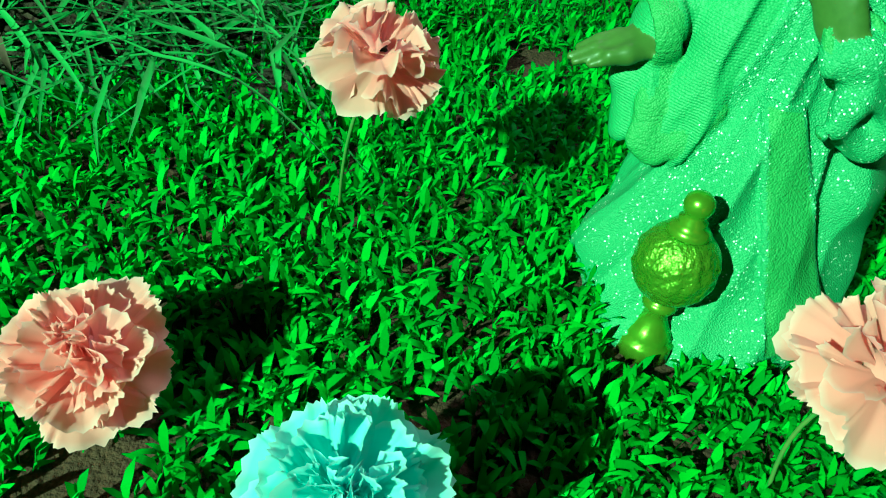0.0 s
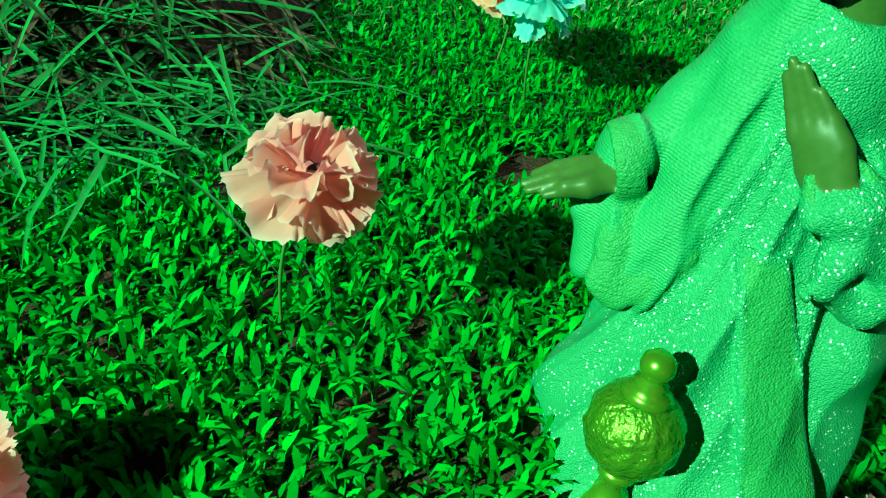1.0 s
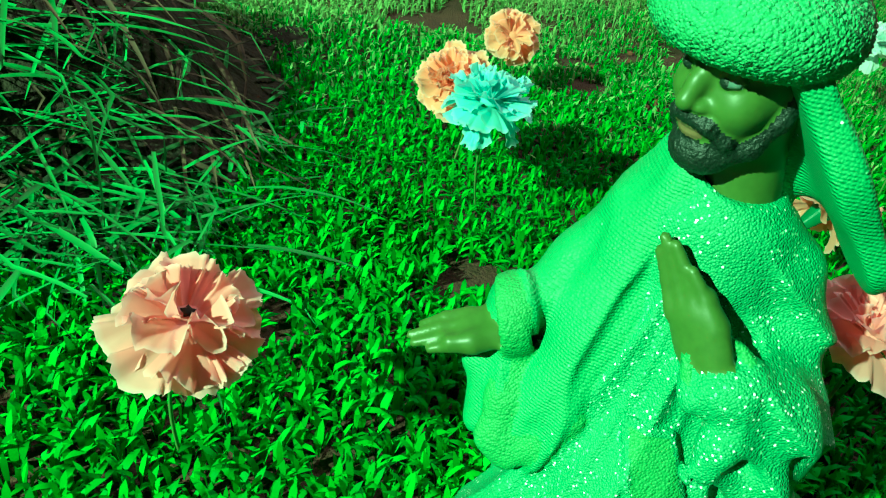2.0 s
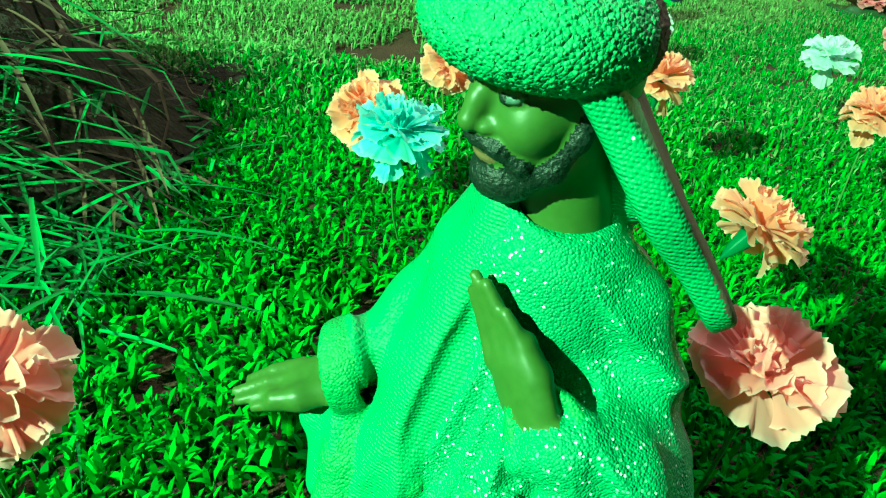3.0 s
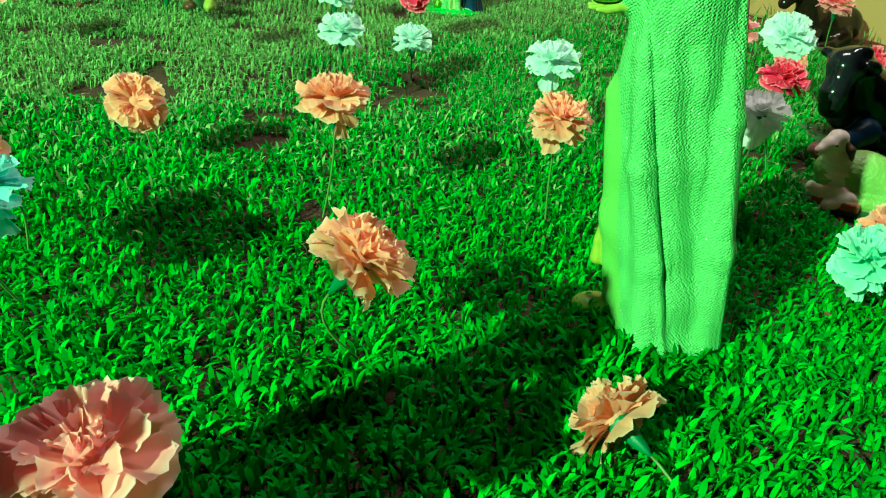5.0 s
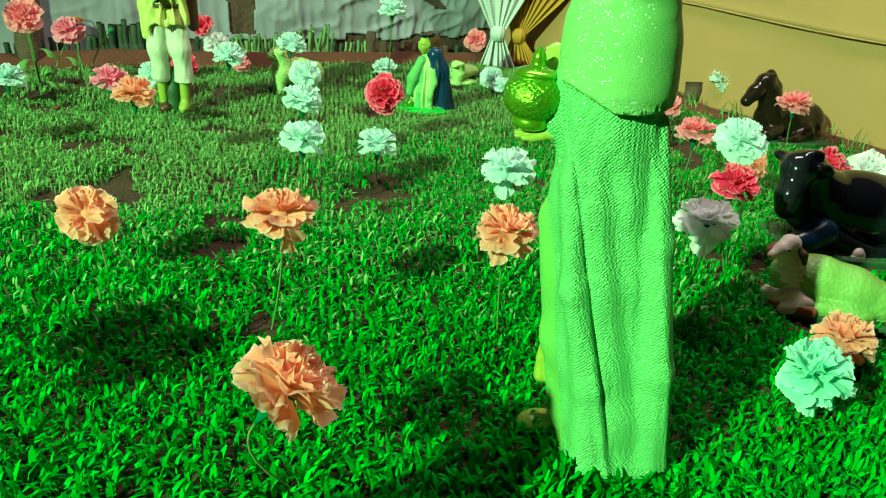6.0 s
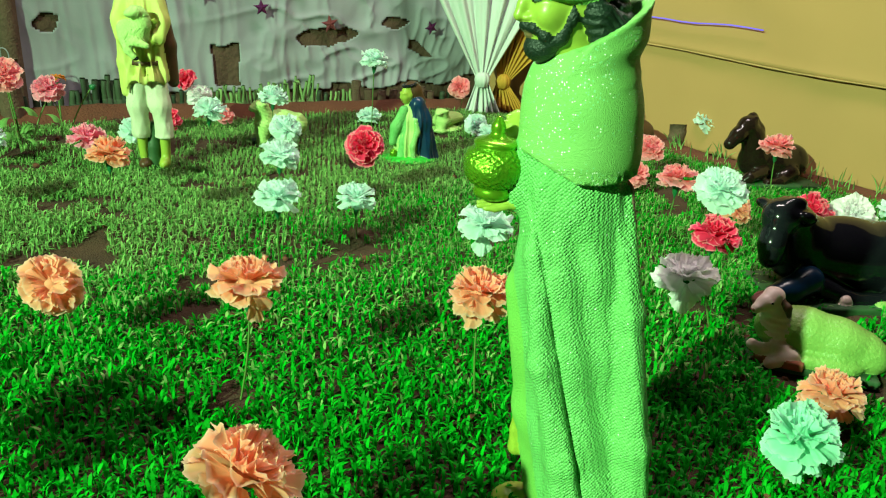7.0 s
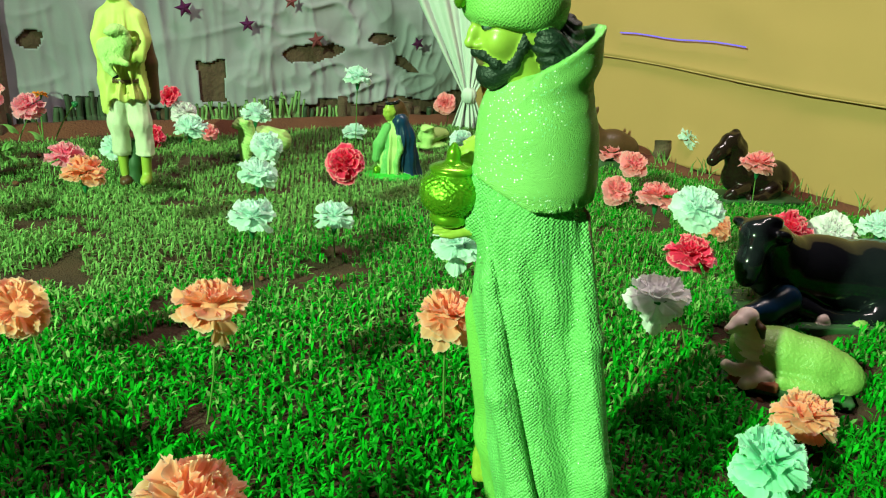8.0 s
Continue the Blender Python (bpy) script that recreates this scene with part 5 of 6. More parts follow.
def lying_ox():
    S = Sculpt()
    S.limb("black_gloss", [(1.42, 1.56, 0.078, 0.062), (1.50, 1.55, 0.070, 0.066), (1.60, 1.54, 0.066, 0.066), (1.70, 1.53, 0.060, 0.060)], k=0.03)
    S.limb("black_gloss", [(1.40, 1.55, 0.11, 0.048), (1.362, 1.535, 0.150, 0.036)], k=0.02)
    S.egg("black_gloss", (1.340, 1.525, 0.158), (0.030, 0.030, 0.026), (0, 0, 0))
    S.limb("black_gloss", [(1.334, 1.518, 0.145, 0.026), (1.322, 1.505, 0.108, 0.021), (1.320, 1.500, 0.084, 0.019)], k=0.015)
    S.egg("black_gloss", (1.372, 1.492, 0.160), (0.018, 0.010, 0.012), (0, 20, 20))
    S.egg("black_gloss", (1.326, 1.562, 0.166), (0.012, 0.018, 0.009))
    S.egg("black_gloss", (1.36, 1.515, 0.182), (0.016, 0.008, 0.008))
    S.limb("blue_mantle", [(1.40, 1.49, 0.045, 0.026), (1.355, 1.475, 0.030, 0.022), (1.325, 1.47, 0.026, 0.018)], k=0.012)
    S.egg("pink_nose", (1.312, 1.475, 0.012), (0.022, 0.018, 0.018))
    S.limb("black_gloss", [(1.43, 1.49, 0.03, 0.020), (1.48, 1.475, 0.012, 0.016), (1.56, 1.468, 0.010, 0.016)], k=0.012)
    S.egg("sheep_face", (1.462, 1.462, 0.012), (0.012, 0.010, 0.014))
    S.egg("sheep", (1.530, 1.450, 0.008), (0.014, 0.010, 0.012))
    S.limb("black_gloss", [(1.60, 1.485, 0.03, 0.032), (1.56, 1.462, 0.014, 0.018)], k=0.012)
    S.slab("plate", (1.53, 1.52, 0.0), (0.19, 0.085, 0.010), (0, 0, -5), k=0.004)
    o = (1.53, 1.52, 0)
    ob = new("ox_figure", S.mesh("ox_figure", (1.27, 1.41, -0.02), (1.79, 1.65, 0.205), 0.0036, o))
    ob.location = o
    tagged(ob, "glossy black plaster ox lying on the grass", "ox")


def lying_horse():
    S = Sculpt()
    S.limb("brown_gloss", [(1.765, 2.31, 0.062, 0.046), (1.82, 2.32, 0.060, 0.052), (1.89, 2.33, 0.058, 0.052)], k=0.03)
    S.limb("brown_gloss", [(1.755, 2.30, 0.085, 0.036), (1.735, 2.295, 0.135, 0.029), (1.712, 2.29, 0.165, 0.025)], k=0.015)
    S.limb("brown_gloss", [(1.708, 2.288, 0.166, 0.025), (1.678, 2.276, 0.140, 0.0195), (1.655, 2.269, 0.117, 0.0165)], k=0.012)
    S.egg("brown_gloss", (1.722, 2.276, 0.187), (0.005, 0.004, 0.009), (0, 40, 0))
    S.egg("brown_gloss", (1.722, 2.302, 0.187), (0.005, 0.004, 0.009), (0, 40, 0))
    S.limb("brown_gloss", [(1.725, 2.297, 0.19, 0.012), (1.752, 2.30, 0.155, 0.014), (1.772, 2.305, 0.115, 0.014)], k=0.01)
    S.limb("brown_gloss", [(1.77, 2.27, 0.035, 0.020), (1.725, 2.25, 0.026, 0.015), (1.712, 2.25, 0.018, 0.013)], k=0.01)
    S.limb("brown_gloss", [(1.86, 2.275, 0.035, 0.028), (1.82, 2.25, 0.016, 0.014), (1.78, 2.245, 0.012, 0.012)], k=0.01)
    S.slab("plate", (1.82, 2.29, 0.0), (0.125, 0.065, 0.012), k=0.004)
    o = (1.82, 2.29, 0)
    ob = new("horse_figure", S.mesh("horse_figure", (1.62, 2.2, -0.02), (1.97, 2.41, 0.225), 0.003, o))
    ob.location = o
    tagged(ob, "glossy dark brown plaster horse lying on its plinth", "horse")


def brown_donkey():
    S = Sculpt()
    S.limb("brown", [(1.46, 2.66, 0.075, 0.042), (1.52, 2.66, 0.068, 0.046), (1.565, 2.66, 0.058, 0.042)], k=0.03)
    S.limb("brown", [(1.452, 2.655, 0.10, 0.03), (1.425, 2.65, 0.145, 0.022)], k=0.015)
    S.limb("brown", [(1.422, 2.65, 0.15, 0.02), (1.385, 2.64, 0.128, 0.013)], k=0.012)
    S.egg("brown", (1.438, 2.64, 0.178), (0.008, 0.005, 0.018), (0, 20, 0))
    S.egg("brown", (1.436, 2.665, 0.178), (0.008, 0.005, 0.018), (0, 10, 0))
    S.slab("plate", (1.51, 2.645, 0.003), (0.10, 0.055, 0.012), k=0.004)
    S.limb("plate", [(1.45, 2.62, 0.015, 0.014), (1.53, 2.61, 0.015, 0.016)], k=0.01)
    o = (1.51, 2.65, 0)
    ob = new("donkey_figure", S.mesh("donkey_figure", (1.35, 2.57, -0.02), (1.63, 2.73, 0.21), 0.0035, o))
    ob.location = o
    tagged(ob, "matt brown plaster donkey lying on a green plinth", "donkey")


def small_sheep(x, y, flip, label, dark, tall=1.0):
    S = Sculpt()
    S.limb("lamb", [(x - 0.04, y - 0.03, 0.055, 0.030), (x, y, 0.060, 0.036), (x + 0.045, y + 0.02, 0.055, 0.034)], k=0.02)
    S.limb("lamb", [(x - 0.042, y - 0.035, 0.075, 0.028), (x - 0.048, y - 0.045, 0.108, 0.022)], k=0.015)
    S.egg("lamb", (x - 0.058, y - 0.052, 0.118), (0.020, 0.016, 0.016))
    S.egg("lamb", (x - 0.075, y - 0.062, 0.110), (0.010, 0.009, 0.009))
    S.egg("lamb", (x - 0.046, y - 0.066, 0.124), (0.010, 0.005, 0.006))
    S.egg("lamb", (x - 0.052, y - 0.034, 0.126), (0.010, 0.005, 0.006))
    S.limb("lamb", [(x - 0.046, y - 0.045, 0.06, 0.022), (x - 0.050, y - 0.048, 0.01, 0.016)], k=0.01)
    S.egg("plate" if dark else "lamb", (x - 0.02, y - 0.025, 0.008), (0.065, 0.040, 0.018))
    S.relief("lamb", lambda P: (0.0022 * np.abs(np.sin(P[:, 2] * 330 + P[:, 0] * 160)) - 0.0011).astype(np.float32))
    o = (x, y, 0)
    ob = new("sheep_figure", S.mesh("sheep_figure", (x - 0.105, y - 0.10, -0.02), (x + 0.095, y + 0.075, 0.155), 0.0034, o))
    ob.matrix_world = Matrix.Translation(o) @ pose(0, 0, 0, 0, 0, flip) @ Matrix.Diagonal((1, 1, tall, 1))
    tagged(ob, label, "sheep")


kneeling_king()
gold_censer()
standing_king()
shepherd()
kneeling_woman()
lying_sheep()
lying_ox()
lying_horse()
brown_donkey()
small_sheep(0.41, 2.615, 0, "small green-lit plaster sheep with ribbed wool", True)
small_sheep(0.955, 2.90, 25, "small pale plaster sheep lying at the bed edge", False, 0.6)


# ---- carnations ----
def petal(seed, R, half, rise, curl, ruffle, rows=8, cols=29):
    """A wide, gathered paper petal with a frilled, toothed rim. rise: degrees above level; curl: how far the rim bends out."""
    rnd = random.Random(seed)
    ph, ph2, ph3 = rnd.uniform(0, 6), rnd.uniform(0, 6), rnd.uniform(0, 6)
    n1, n2 = rnd.uniform(4.6, 7.6) * half ** 0.5, rnd.uniform(11, 17) * half ** 0.5
    steps = (0.05, 0.22, 0.40, 0.57, 0.72, 0.85, 0.94, 1.0)
    verts, faces = [], []
    for i in range(rows):
        u = steps[i]
        for j in range(cols):
            v = 2 * j / (cols - 1) - 1
            a = v * half * (0.55 + 0.45 * u) + 0.09 * u * u * math.sin(n1 * v + ph + 1.7)
            wave = math.sin(n1 * v + ph) + 0.5 * u * math.sin(n2 * v + ph2 + 1.6 * u) + 0.22 * u * u * math.sin(2.1 * n2 * v + ph3 - 2 * u)
            r = R * u * (1 - 0.16 * v ** 4 + 0.06 * math.sin(2.6 * v + ph3))
            if i == rows - 1:
                r *= 1 + (0.019 if j % 2 else -0.017) + rnd.uniform(-0.022, 0.022)
            e = radians(rise) - curl * u * u + 0.10 * math.sin(ph2 + 1.5 * v) * u
            z = 1.15 * ruffle * R * u ** 2.3 * wave
            flat = r * math.cos(e) - z * math.sin(e)
            verts.append((flat * math.cos(a), flat * math.sin(a), r * math.sin(e) + z * math.cos(e)))
    for i in range(rows - 1):
        for j in range(cols - 1):
            k = i * cols + j
            faces.append((k, k + 1, k + cols + 1, k + cols))
    return verts, faces


# rows: how many petals, rise, curl, ruffle, half angle, reach
LAYERS = ((6, -10, 0.15, 0.060, 0.68, 0.97), (6, 6, 0.12, 0.070, 0.68, 1.0), (6, 20, 0.08, 0.080, 0.68, 0.97), (6, 34, 0.0, 0.085, 0.70, 0.90), (6, 48, -0.10, 0.09, 0.70, 0.82), (5, 62, -0.20, 0.10, 0.75, 0.74), (4, 76, -0.30, 0.11, 0.80, 0.67), (3, 86, -0.2, 0.13, 0.9, 0.52))
LOOSE = ((5, 4, 0.22, 0.11, 0.80, 1.0), (5, 18, 0.20, 0.13, 0.80, 1.0), (5, 32, 0.12, 0.15, 0.80, 0.93), (4, 46, 0.05, 0.17, 0.85, 0.80))
FULL = ((6, -30, 0.12, 0.06, 0.68, 0.88), (6, -12, 0.12, 0.07, 0.68, 0.97), (6, 4, 0.12, 0.08, 0.68, 1.0), (6, 19, 0.06, 0.085, 0.70, 0.98), (6, 34, 0.0, 0.09, 0.70, 0.93), (6, 49, -0.10, 0.095, 0.72, 0.87), (5, 63, -0.20, 0.10, 0.76, 0.81), (4, 77, -0.30, 0.11, 0.80, 0.76), (3, 86, -0.2, 0.13, 0.9, 0.58))
CUP = ((5, 22, 0.10, 0.065, 0.85, 1.0), (5, 33, 0.10, 0.08, 0.85, 0.96), (5, 45, 0.06, 0.10, 0.85, 0.84), (4, 57, 0.0, 0.12, 0.9, 0.66), (3, 70, 0.0, 0.13, 0.9, 0.48))
STYLES = {"droop": ((1, 0, 0.1, 0.10, 0.45, 1.05),), "layers": LAYERS, "loose": LOOSE, "full": FULL, "cup": CUP}
petal_cache, green_cache = {}, {}


def with_rim(me, cols, rows=8):
    """Marks how near each vertex lies to the cut edge of its petal."""
    at = me.attributes.new("rim", "FLOAT", "POINT")
    one = np.repeat((0.05, 0.22, 0.40, 0.57, 0.72, 0.85, 0.94, 1.0), cols)
    at.data.foreach_set("value", np.tile(one, len(me.vertices) // len(one)).astype(np.float32))
    return me


def petal_mesh(style, layer, variant, colour):
    key = (style, layer, variant, colour)
    if key not in petal_cache:
        n, rise, curl, ruffle, half, reach = STYLES[style][layer]
        v, f = petal(hash((layer * 7 + variant * 13)) + 5, 0.5 * reach, half, rise, curl, ruffle)
        petal_cache[key] = with_rim(mesh_of("petal", v, f, [M[colour]]), 29)
    return petal_cache[key]


def petal_poses(style, rnd, gap=None, open_to=0.55):
    wild = 0.26 if style == "loose" else 0.21
    for layer, (n, *_r) in enumerate(STYLES[style]):
        for k in range(n):
            turn = 2 * math.pi * (k + 0.5 * (layer % 2)) / n + rnd.uniform(-0.35, 0.35)
            if gap is not None and layer < len(STYLES[style]) - 2 and math.cos(turn) * gap.x + math.sin(turn) * gap.y > open_to * max(1e-6, (gap.x ** 2 + gap.y ** 2) ** 0.5):
                continue
            yield layer, rnd.randrange(5), Euler((rnd.uniform(-1, 1) * wild, rnd.uniform(-1, 1) * wild, turn)).to_matrix().to_4x4() @ Matrix.Diagonal((*[rnd.uniform(0.88, 1.08)] * 3, 1))


WORDS = {"peach": "peach orange", "coral": "coral pink", "pink": "rose pink", "crimson": "deep crimson", "white": "mint white", "mint": "pale mint green", "shaded_white": "plain white", "blush": "peach pink", "aqua": "pale aqua"}
count = 0


def carnation(head_at, base, facing, size, colour, style="layers", note="", gap=None, open_to=0.55, droops=(), eye=False):
    """A paper carnation on a wire stem; head_at: the middle of its bloom."""
    global count
    count += 1
    rnd = random.Random(count * 17)
    F = Vector(facing).normalized()
    root_at = Vector(head_at) - F * size * 0.09
    B = Vector((base[0], base[1], float(soil_height(np.array(base[0]), np.array(base[1])))))
    thing = tagged(new("carnation"), f"{WORDS[colour]} paper carnation {note or 'on a green wire stem'}", "carnation", "paper carnations in the grass")
    thing.location = B
    turn = F.to_track_quat("Z", "Y").to_matrix().to_4x4()
    place = Matrix.Translation(root_at - B) @ turn @ Matrix.Rotation(rnd.uniform(0, 6.28), 4, "Z")
    big = place @ Matrix.Scale(size, 4)
    v, f = lathe([(0.02, -0.05), (0.12, -0.02), (0.15, 0.02), (0.10, 0.07), (0.01, 0.10)], 12)
    bloom = part("bloom", mesh_of("bloom", v, f, [M[colour]]), thing, m=big)
    for layer, var, m in petal_poses(style, rnd, gap and place.to_3x3().inverted() @ Vector(gap), open_to):
        part("petal", petal_mesh(style, layer, var, colour), bloom, m=m)
    for d in droops:
        part("petal", petal_mesh("droop", 0, 1, colour), bloom, m=(place.to_3x3().inverted() @ Vector(d)).to_track_quat("X", "Z").to_matrix().to_4x4())
    if eye:
        # dark disc put where the open heart of the bloom lies in shade
        v, f = lathe([(0.010, 0.08), (0.036, 0.10), (0.044, 0.12), (0.012, 0.135)], 10, 5, 0.25)
        part("eye", mesh_of("eye", v, f, [M["hole_shade"]]), bloom, "dark hole at the heart of the bloom")
    if "calyx" not in green_cache:
        v, f = lathe([(0.010, -0.46), (0.022, -0.42), (0.050, -0.36), (0.075, -0.25), (0.10, -0.12), (0.135, -0.02), (0.12, 0.01)], 16, 5, 0.08)
        green_cache["calyx"] = mesh_of("calyx", v, f, [M["calyx"]])
    part("calyx", green_cache["calyx"], thing, m=big)
    low = root_at - B - F * size * 0.44
    ctrl = low - F * min(0.05, low.length * 0.4)
    pts = []
    for k in range(9):
        t = k / 8
        pts.append(Vector((0, 0, -0.02)) * (1 - t) ** 2 + 2 * t * (1 - t) * ctrl + t * t * low)
    v, f = tube(pts, [0.0014] * 9, 6)
    part("stem", mesh_of("stem", v, f, [M["stem"]]), thing)
    return thing


UP = (0.03, 0.10, 1)
# near the visitor: bloom, foot of the stem, way it faces, size, colour
carnation((-0.056, 0.585, 0.160), (-0.075, 0.625), (0.25, -0.12, 1.0), 0.086, "blush", "loose", "with a dark eye and few wide petals", gap=(-0.6, -0.8, 0), open_to=0.93, eye=True)
carnation((-0.214, 0.428, 0.056), (-0.19, 0.47), (-0.10, -0.35, 0.9), 0.092, "blush", "full", "low over bare soil")
carnation((-0.196, 0.318, 0.02), (-0.19, 0.35), (0.0, -0.1, 1), 0.085, "blush", "layers", "low over bare soil")
carnation((-0.077, 0.318, 0.103), (-0.07, 0.335), (0.05, -0.25, 0.95), 0.090, "aqua", "full")
carnation((0.178, 0.352, 0.145), (0.19, 0.36), (0.15, -0.2, 0.95), 0.093, "blush", "full", "pale in the lamp light")
carnation((0.340, 0.610, 0.196), (0.342, 0.640), (-0.10, -0.14, 1.0), 0.085, "blush", "cup", "cupped, half in a statue's shade")
carnation((0.482, 0.910, 0.128), (0.505, 0.925), (0.66, 0.12, 0.80), 0.098, "peach", "layers", "nodding to one side like a fan")
carnation((0.690, 0.795, 0.036), (0.755, 0.665), (-0.50, 0.80, 0.22), 0.088, "peach", "layers", "bent down, green calyx showing")
carnation((0.188, 1.335, 0.106), (0.20, 1.37), (0.12, -0.80, 0.55), 0.082, "peach", "loose", "facing the path")
carnation((0.450, 1.225, 0.165), (0.434, 1.226), (-0.04, 0.10, 1), 0.090, "peach", "layers", "with one drooping petal", droops=((0.45, -0.35, -0.9),))
carnation((0.735, 1.208, 0.158), (0.742, 1.207), (0.05, 0.10, 1), 0.088, "peach", "layers", "with two lobes", droops=((-0.45, -0.35, -0.9),))
carnation((0.132, 0.985, 0.152), (0.150, 1.02), (0.05, 0.15, 1.0), 0.094, "aqua", "layers", "with drooping petals", droops=((-0.55, -0.25, -0.9), (-0.3, -0.5, -0.9), (0.75, -0.2, -0.65)))
carnation((0.090, 1.045, 0.140), (0.11, 1.10), (-0.45, -0.65, 0.6), 0.088, "peach", "layers", "behind a white one")
carnation((0.792, 1.465, 0.158), (0.80, 1.475), (0.0, 0.06, 1), 0.090, "white", "layers", droops=((-0.15, -0.5, -0.9),))
carnation((1.058, 1.000, 0.080), (1.07, 1.02), (0.05, 0.05, 0.95), 0.090, "mint", "full", "beside the lying sheep", droops=((-0.1, -0.5, -0.9),))
carnation((1.205, 1.140, 0.040), (1.21, 1.15), (0.05, 0.0, 1), 0.086, "peach", "layers", "low beside the lying sheep")
carnation((1.030, 1.255, 0.160), (1.005, 1.27), (-0.08, 0.05, 1), 0.090, "shaded_white", "layers", "in a statue's shade", droops=((-0.15, -0.5, -0.9),))
carnation((1.150, 1.400, 0.168), (1.175, 1.385), (0.08, -0.05, 1), 0.080, "crimson", "layers")
# the middle of the bed
for row in (
    ((0.605, 1.80, 0.093), (0.61, 1.81), UP, 0.084, "white"),
    ((0.464, 1.62, 0.148), (0.465, 1.63), UP, 0.086, "white"),
    ((0.452, 1.88, 0.154), (0.455, 1.89), UP, 0.086, "white"),
    ((0.450, 2.20, 0.138), (0.45, 2.21), (0.3, -0.4, 0.9), 0.084, "white"),
    ((0.630, 2.05, 0.133), (0.64, 2.08), (-0.30, -0.78, 0.50), 0.092, "crimson"),
    ((0.258, 2.28, 0.162), (0.257, 2.29), UP, 0.088, "white"),
    ((0.400, 2.47, 0.168), (0.41, 2.49), UP, 0.084, "white"),
    ((0.680, 2.56, 0.268), (0.68, 2.60), UP, 0.084, "white"),
    ((0.690, 2.90, 0.040), (0.69, 2.91), UP, 0.084, "white"),
    ((1.000, 2.95, 0.138), (1.0, 2.98), (-0.4, -0.7, 0.5), 0.080, "coral"),
    ((1.040, 2.78, 0.048), (1.04, 2.80), (0.1, -0.6, 0.8), 0.082, "white"),
    ((1.062, 2.68, 0.040), (1.06, 2.69), UP, 0.084, "white"),
    ((0.139, 1.832, 0.162), (0.14, 1.835), UP, 0.087, "peach"),
    ((0.032, 2.060, 0.135), (0.03, 2.09), UP, 0.085, "pink"),
    ((-0.145, 2.37, 0.182), (-0.10, 2.35), (-0.2, -0.4, 0.9), 0.082, "pink"),
    ((0.11, 2.80, 0.150), (0.13, 2.83), (-0.6, -0.5, 0.6), 0.070, "crimson"),
    ((0.153, 2.80, 0.105), (0.155, 2.81), (0.1, -0.3, 0.9), 0.084, "shaded_white"),
    ((0.070, 2.72, 0.042), (0.07, 2.74), (0, -0.4, 0.9), 0.084, "crimson"),
    ((0.225, 2.80, 0.040), (0.22, 2.82), (0, -0.4, 0.9), 0.060, "coral"),
    ((1.500, 2.62, 0.055), (1.50, 2.56), UP, 0.084, "coral"),
    ((1.450, 2.32, 0.090), (1.46, 2.33), (-0.1, -0.5, 0.9), 0.088, "coral"),
    ((1.345, 2.17, 0.056), (1.35, 2.18), (0, -0.5, 0.9), 0.086, "coral"),
    ((1.275, 1.80, 0.148), (1.255, 1.81), UP, 0.088, "coral"),
    ((1.225, 1.535, 0.203), (1.20, 1.55), (0.1, -0.4, 0.9), 0.094, "white"),
    ((1.425, 1.80, 0.080), (1.42, 1.82), (0.4, -0.4, 0.8), 0.078, "peach"),
    ((1.800, 2.68, 0.100), (1.76, 2.72), (0.5, -0.3, 0.8), 0.086, "white"),
    ((1.640, 2.03, 0.172), (1.66, 2.03), UP, 0.086, "coral"),
    ((1.505, 1.66, 0.124), (1.50, 1.66), (0.4, -0.4, 0.8), 0.092, "crimson"),
    ((1.640, 1.715, 0.098), (1.64, 1.73), (-0.2, -0.7, 0.7), 0.094, "shaded_white"),
    ((1.655, 1.61, 0.150), (1.66, 1.64), UP, 0.086, "white"),
    ((-0.20, 1.92, 0.12), (-0.20, 1.93), UP, 0.086, "peach"),
    ((-0.255, 2.40, 0.205), (-0.25, 2.44), (0.2, -0.7, 0.6), 0.095, "coral"),
    ((-0.28, 2.32, 0.07), (-0.28, 2.34), UP, 0.09, "white"),
    ((0.04, 2.42, 0.075), (0.03, 2.45), (-0.2, -0.5, 0.8), 0.08, "white"),
):
    carnation(*row)


